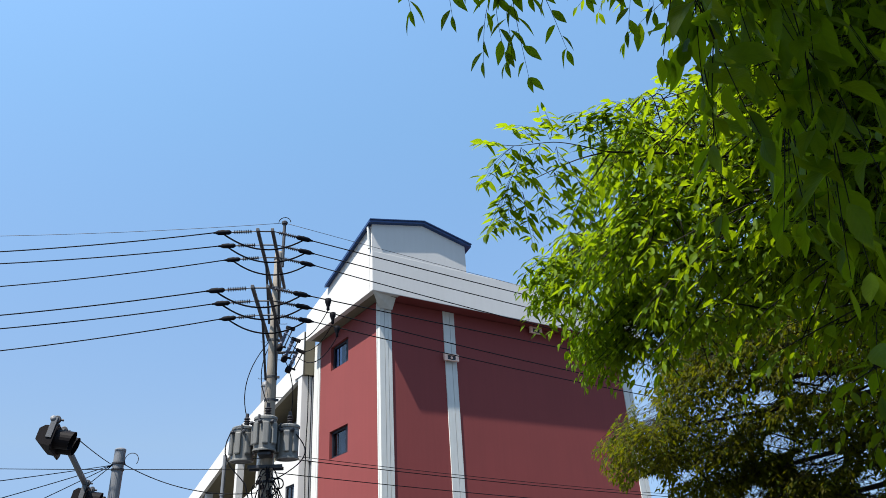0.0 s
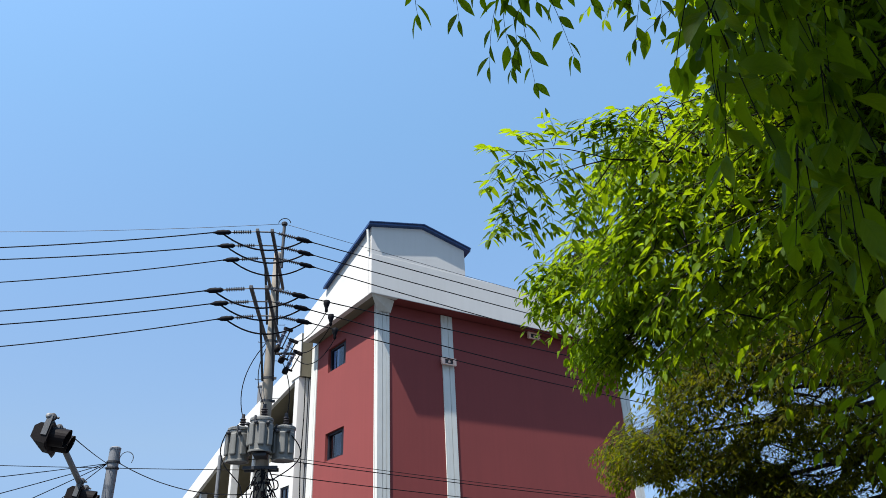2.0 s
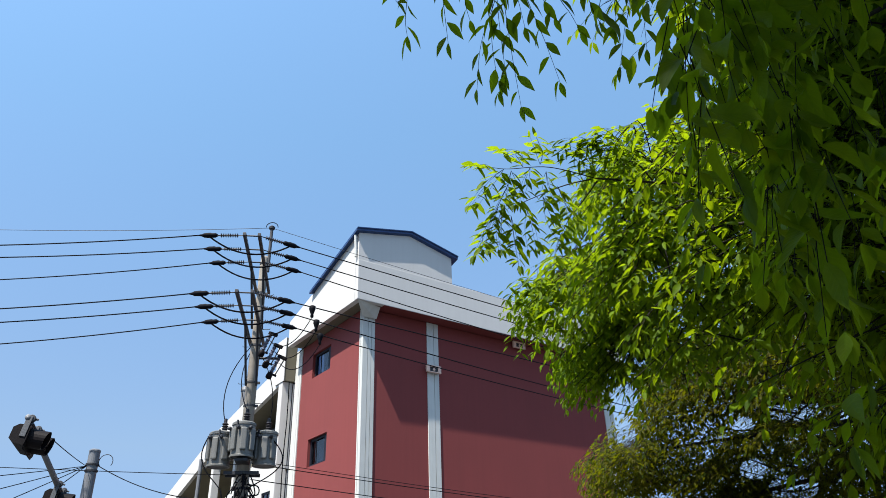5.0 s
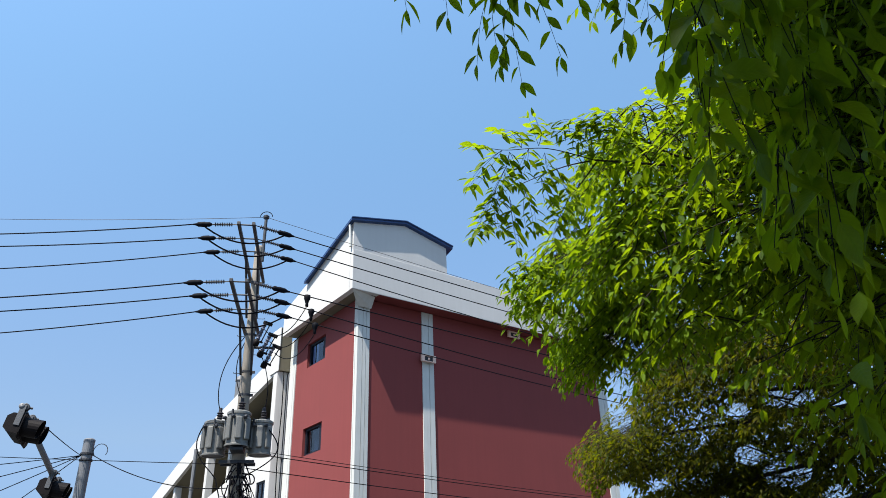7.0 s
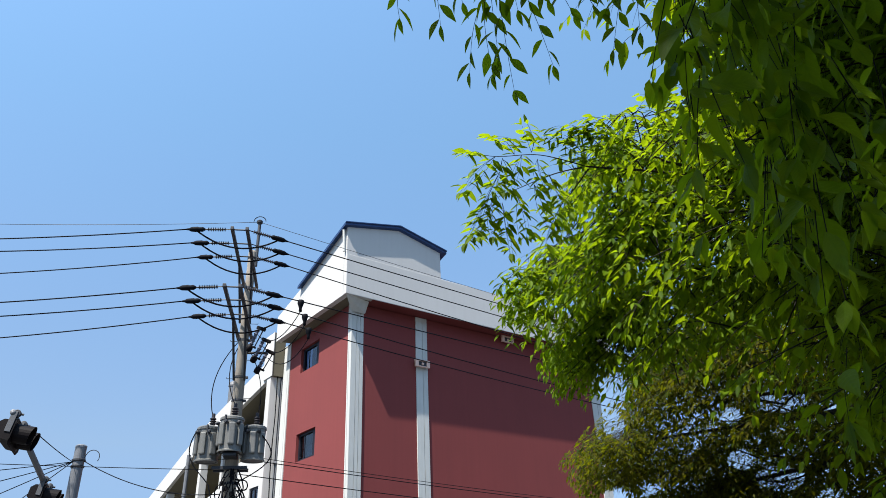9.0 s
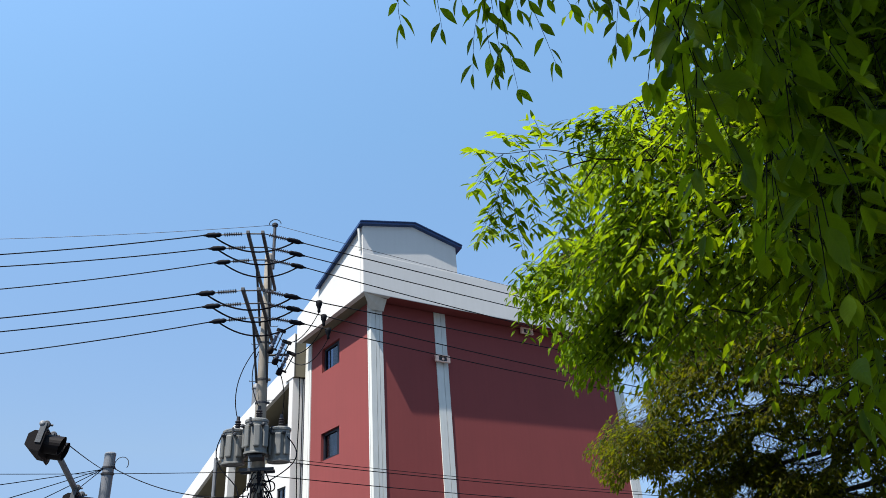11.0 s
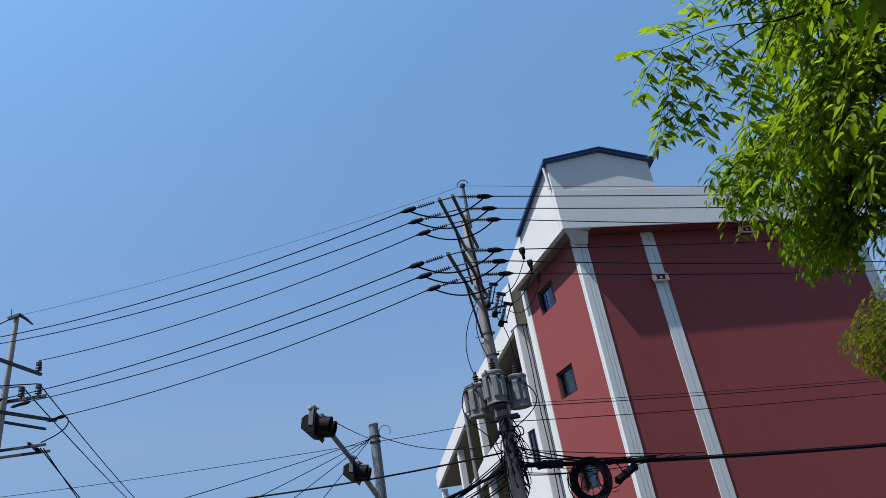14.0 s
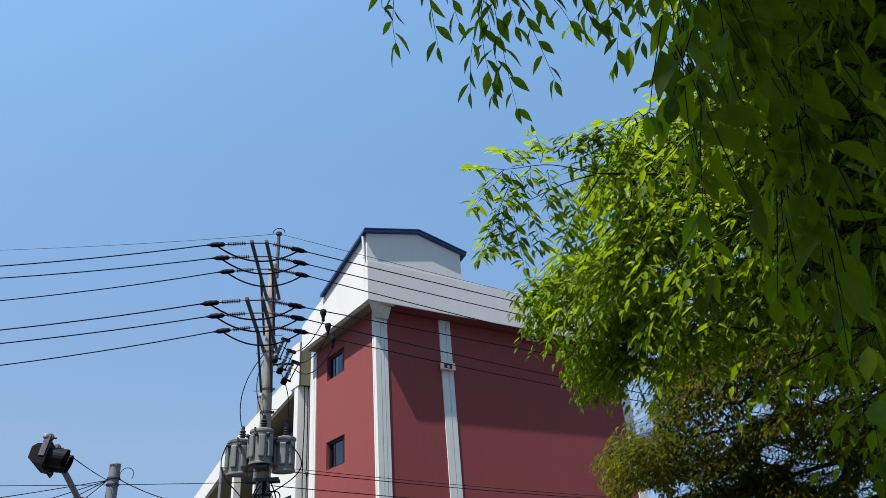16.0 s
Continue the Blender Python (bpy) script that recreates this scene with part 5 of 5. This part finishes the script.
# azimuth and elevation of each hanging twig's knee and tip
for a0, e0, a1, e1, a2, e2 in ((-0.1, 48.0, -0.5, 45.5, -0.3, 43.6), (3.8, 47.8, 4.1, 45.3, 4.3, 43.0), (10.4, 47.2, 8.0, 43.4, 7.2, 39.9), (10.9, 47.2, 11.3, 42.0, 11.7, 38.2),
                               (13.4, 46.8, 15.0, 42.9, 16.0, 39.6), (17.0, 46.2, 18.2, 44.4, 18.9, 43.0), (20.3, 45.5, 20.9, 43.7, 21.8, 42.6), (9.8, 47.3, 9.2, 43.5, 9.6, 39.6),
                               (-1.6, 48.0, -1.6, 46.8, -1.4, 46.1), (10.2, 47.2, 10.2, 44.7, 10.4, 40.8), (24.6, 44.5, 23.4, 42.3, 22.3, 39.8), (23.0, 45.0, 22.9, 43.7, 22.6, 42.9),
                               (6.4, 48.2, 6.5, 46.4, 6.9, 45.2), (14.6, 47.4, 15.6, 45.6, 16.3, 44.4), (12.0, 48, 12.6, 46.2, 13.0, 44.2), (26.0, 46, 25.6, 43, 25.2, 40.5), (27.6, 46, 27.6, 42.5, 27.4, 39.5)):
    d_ = 2.05 + g.rng.uniform(-0.06, 0.06)
    e1, e2 = e1 + 1.8, e2 + (2.4 if a0 < 5 else 1.8)
    e0 += 1.8
    up = (52.5 - e0) / (e0 - e1)
    g.hang([px(a0 + (a0 - a1) * up * 0.6, 52.5, d_ + 0.04), px(a0, e0, d_), px(a1, e1, d_ - 0.02), px(a2, e2, d_ - 0.03)], 0.066, 0.036, (1, 0.1, 0))
# leaves close to the lens at the right
for k in range(110):
    a, e = g.rng.uniform(29, 56), g.rng.uniform(17, 54)
    if a < 31.5 + max(0, 40 - e) * 0.28:
        continue
    d_ = g.rng.uniform(1.25, 2.4)
    g.twig(px(a, e + 5, d_), Vector((g.rng.uniform(-0.6, 0.2), g.rng.uniform(-0.4, 0.4), -1)), g.rng.uniform(0.15, 0.4), 0.3, 0.078, 0.05)
for k in range(82):
    e = g.rng.uniform(24, 52)
    a = g.rng.uniform(27.5 if e > 34 else 32.0, 37)
    g.twig(px(a, e + 4, g.rng.uniform(1.0, 1.7)), Vector((g.rng.uniform(-0.5, 0.2), g.rng.uniform(-0.4, 0.4), -1)), g.rng.uniform(0.12, 0.3), 0.3, 0.076, 0.045)
for k in range(5):
    limb([FORK2, px(60, 30 + 6 * k, 2.2), px(44, 34 + 5 * k, 1.6)], 0.02, 0.004, tree)
# unseen crown overhead and behind, added to shade the branches beside the camera
for k in range(2100):
    c = Vector((g.rng.uniform(-3.2, 4.2), g.rng.uniform(-4.5, 2.4), g.rng.uniform(4.3, 6.8)))
    lower = c - SUN_WAY * ((c.z - 2.9) / SUN_WAY.z)
    if c.x < 0.95 and c.y > 0.8 or lower.y > 2.3 and math.atan2(lower.x, lower.y) < radians(30):
        continue
    g.spray([c + Vector((0.5, 0.2, 0.1)), c, c + Vector((-0.4, g.rng.uniform(-0.3, 0.3), -0.05))], 0.13, 0.4, 0.4, 0.21, 0.006, 0.05, 0.075)
for k in range(1150):
    e = g.rng.uniform(3, 54)
    c = px(g.rng.uniform(31 + 0.12 * max(0, e - 22) + 0.95 * max(0, 20 - e), 68), e, g.rng.uniform(2.6, 5.4))
    u = Vector((g.rng.uniform(-0.25, 0.25), g.rng.uniform(-0.2, 0.2), g.rng.uniform(-0.25, 0.25)))
    g.spray([c + Vector((0.35, 0.1, 0.1)) + u, c, c + Vector((-0.3, 0.1, -0.12)) - u * 0.7], 0.08, 0.3, 0.5, 0.086, 0.005, 0.05, 0.044)
# big leaves hanging a metre from the lens
for a, e, d_ in ((32, 45, 1.15), (34.5, 44, 1.05), (37.5, 44, 1.2), (33.5, 39, 1.2), (38.5, 40, 1.1), (35.5, 35.5, 1.15), (40, 36, 1.2), (37.5, 25, 1.3), (38.5, 29, 1.25), (35.5, 20, 1.35), (41, 42, 1.1), (34.5, 16, 1.3)):
    g.twig(px(a, e, d_), Vector((g.rng.uniform(-0.35, 0.3), g.rng.uniform(-0.3, 0.3), -1)), 0.12, 0.3, 0.085, 0.04, 0.0008)
# dense unseen crown round the trunk, beside and behind the camera, added to block skylight
for k in range(420):
    c = Vector((g.rng.uniform(0.9, 4.5), g.rng.uniform(-2.6, 0.4), g.rng.uniform(1.7, 4.6)))
    if c.y > 0.42 * c.x - 0.5:
        continue
    g.spray([c + Vector((0.5, 0.2, 0.1)), c, c + Vector((-0.3, g.rng.uniform(-0.3, 0.0), -0.05))], 0.13, 0.4, 0.4, 0.21, 0.006, 0.05, 0.075)
# the crown's deep far side
for k in range(560):
    c = px(g.rng.uniform(34, 62), g.rng.uniform(13, 50), g.rng.uniform(4.6, 6.6))
    g.spray([c + g.unit() * 0.4, c, c + g.unit() * 0.4], 0.12, 0.36, 0.4, 0.15, 0.006, 0.05, 0.06)
# unseen crown behind the camera, added to cut the light from there
for k in range(240):
    c = Vector((g.rng.uniform(-4.0, 4.0), g.rng.uniform(-5.5, -2.2), g.rng.uniform(2.2, 5.0)))
    g.spray([c + Vector((0.5, 0.2, 0.1)), c, c + Vector((-0.4, g.rng.uniform(-0.3, 0.3), -0.05))], 0.12, 0.36, 0.4, 0.17, 0.006, 0.05, 0.07)


def clear_of_sun(p):
    """Whether a leaf of the upper crown leaves the sun on the outer branches alone."""
    if p.z < 3.6 or p.y > 2.3:
        return True
    for z in (2.5, 3.0, 3.5, 4.0):
        q = p - SUN_WAY * ((p.z - z) / SUN_WAY.z)
        if q.y > 1.95 and math.atan2(q.x, q.y) < radians(31 if q.y < 2.25 else 35):
            return False
    return True


g.leaves = [l for l in g.leaves if g.rng.random() < thinness(l[0]) and clear_of_sun(l[0])]
g.twig_mesh("twig", TWIG, tree)
ev = Vector(EYE)
near = sorted(range(len(g.leaves)), key=lambda i: (g.leaves[i][0] - ev).length)
pick = set(near[:300])
g.single_leaves([g.leaves[i] for i in near[:300]], LEAF, tree)
crown = g.leaf_mesh("crown", [g.leaves[i] for i in near[300:9000]], LEAF, tree, 1, "crown of small fresh green leaves")
rest = [g.leaves[i] for i in near[9000:]]
front = [l for l in rest if l[0].y > 0.6 and l[0].z < 5.0]
g.leaf_mesh("crown", front, LEAF, tree, 0, "crown of small fresh green leaves")
# mostly the out-of-view leaves overhead and behind, added for their shade
g.leaf_mesh("crown", [l for l in rest if not (l[0].y > 0.6 and l[0].z < 5.0)], LEAF, tree, -1, "crown of small fresh green leaves")

# second tree, farther off, with olive leaves
TRUNK2 = Vector((6.2, 6.0, 0))
tree_b = thing("tree", (0, 0, 0), "slender tree with fine olive-yellow spring leaves", "tree")
limb([TRUNK2, TRUNK2 + Vector((0, 0.05, 1.4)), TRUNK2 + Vector((-0.05, 0, 3.0)), TRUNK2 + Vector((0.1, 0, 5.0))], 0.14, 0.04, tree_b, "trunk")
h = Grower(23)
CLUMPS_B = ((24, 18, 7.2, 3.0), (28, 19, 7.2, 3.2), (20, 15.5, 7.2, 2.4), (32, 18, 7.0, 3.2), (15.5, 10.5, 7.0, 1.6), (17.5, 11.5, 7.0, 2.4), (20, 13, 7.0, 2.8), (23, 14.5, 7.0, 3.0), (27, 15.5, 6.8, 3.4), (31, 15, 6.6, 3.4),
            (16, 8.5, 7.2, 1.8), (19, 9, 7.2, 2.4), (22, 10, 7.2, 2.8), (25.5, 11, 7.2, 3.0), (29, 12, 7.0, 3.0),
            (18, 6, 7.4, 1.8), (21, 5.5, 7.4, 2.4), (24, 6, 7.4, 2.6), (27.5, 7, 7.4, 2.8), (31, 8, 7.2, 3.0), (34, 10, 7.2, 3.0),
            (22, 2.5, 7.4, 2.4), (24.5, 6.5, 7.6, 2.4), (26.5, 5, 7.6, 2.4), (23, 8, 7.6, 2.2), (22, 17, 7.4, 2.6), (26, 17, 7.4, 2.8), (26, 3, 7.4, 2.6), (30, 4, 7.4, 2.8), (34, 5, 7.2, 3.0))
for az_, el_, d_, w_ in CLUMPS_B:
    for k in range(34):
        a, e = az_ + h.rng.uniform(-w_, w_) * 0.6, el_ + h.rng.uniform(-w_, w_) * 0.6
        dd = d_ + h.rng.uniform(-0.7, 0.7)
        h.spray([seen_at(a + h.rng.uniform(1.5, 4), e + h.rng.uniform(-2.0, 2.0), dd + 0.3), seen_at(a + 1.4, e + 0.5, dd + 0.1), seen_at(a - 1.0, e - 0.3, dd)], 0.09, 0.3, 0.35, 0.08, 0.0025, 0.05, 0.044)
for e0, e1, a1 in ((14, 16, 22), (11, 11, 19), (9, 6.5, 20), (6, 4, 23), (12, 13.5, 26)):
    limb([TRUNK2 + Vector((0, 0, 2.2)), seen_at(38, e0, 7.8), seen_at(31, (e0 + e1) / 2 + 0.4, 7.3), seen_at(a1, e1, 7.1)], 0.05, 0.009, tree_b)
# upper crown, hidden behind the near tree, added to shade the leaves below
for k in range(150):
    a, e, dd = h.rng.uniform(22, 46), h.rng.uniform(15, 33), h.rng.uniform(5.6, 8.2)
    h.spray([seen_at(a + 5, e, dd + 0.3), seen_at(a + 2.5, e + 0.8, dd + 0.1), seen_at(a - 1.0, e - 0.3, dd)], 0.1, 0.36, 0.35, 0.075, 0.004, 0.05, 0.042)
for k in range(430):
    a, e, dd = h.rng.uniform(25, 44), h.rng.uniform(1, 17), h.rng.uniform(7.4, 9.6)
    h.spray([seen_at(a + h.rng.uniform(1, 4), e + h.rng.uniform(-2, 2), dd + 0.3), seen_at(a + 1.2, e + 0.5, dd + 0.1), seen_at(a - 1.0, e - 0.3, dd)], 0.1, 0.36, 0.35, 0.105, 0.004, 0.05, 0.055)
for k in range(4):
    h.spray([seen_at(16, 11 + 0.4 * k, 6.8), seen_at(14.6, 11.2, 6.7), seen_at(13.4 + 0.3 * k, 10.6 - 0.4 * k, 6.6)], 0.12, 0.2, 0.35, 0.06, 0.003, 0.3, 0.05)
for k in range(7):
    e = 5.5 + 1.5 * k + h.rng.uniform(-0.5, 0.5)
    bend = h.rng.uniform(-0.8, 1.2)
    limb([TRUNK2 + Vector((0, 0, 1.6 + 0.25 * k)), seen_at(37, e + 0.5, 7.2), seen_at(34, e + bend * 0.9 + h.rng.uniform(-0.8, 0.8), 7.6), seen_at(31, e + bend * 0.3 + h.rng.uniform(-0.7, 0.7), 7.6), seen_at(28, e + bend + h.rng.uniform(-0.9, 0.9), 7.6), seen_at(24 + h.rng.uniform(-2, 2), e + bend + h.rng.uniform(-0.4, 1.6), 7.5)], 0.02, 0.003, tree_b)
    for j in range(3):
        a = 25 + 2.6 * j + h.rng.uniform(-1, 1)
        limb([seen_at(a + 2.2, e + bend * 0.8, 7.5), seen_at(a, e + bend + h.rng.uniform(0.2, 1.2), 7.4), seen_at(a - 2.2, e + bend + h.rng.uniform(-0.8, 2.4), 7.3)], 0.009, 0.002, tree_b)


def over_skirt(p):
    """Whether a place lies above the ragged lower edge of the second crown's near side."""
    q = p - Vector(EYE)
    a, e = math.degrees(math.atan2(q.x, q.y)), math.degrees(math.asin(q.z / q.length))
    return e > 7.3 + 2.2 * max(0.0, 13.4 - a) - 1.7 * max(0.0, a - 16.8) + 0.4 * math.sin(a * 2.9)


h.leaves = [l for l in h.leaves if h.rng.random() < thinness(l[0]) and over_skirt(l[0])]
h.twigs = [t for t in h.twigs if over_skirt(t[0][-1])]
h.twig_mesh("twig", TWIG, tree_b)
h.leaf_mesh("crown", h.leaves, LEAF_OLIVE, tree_b, -1, "crown of fine olive-yellow leaves")
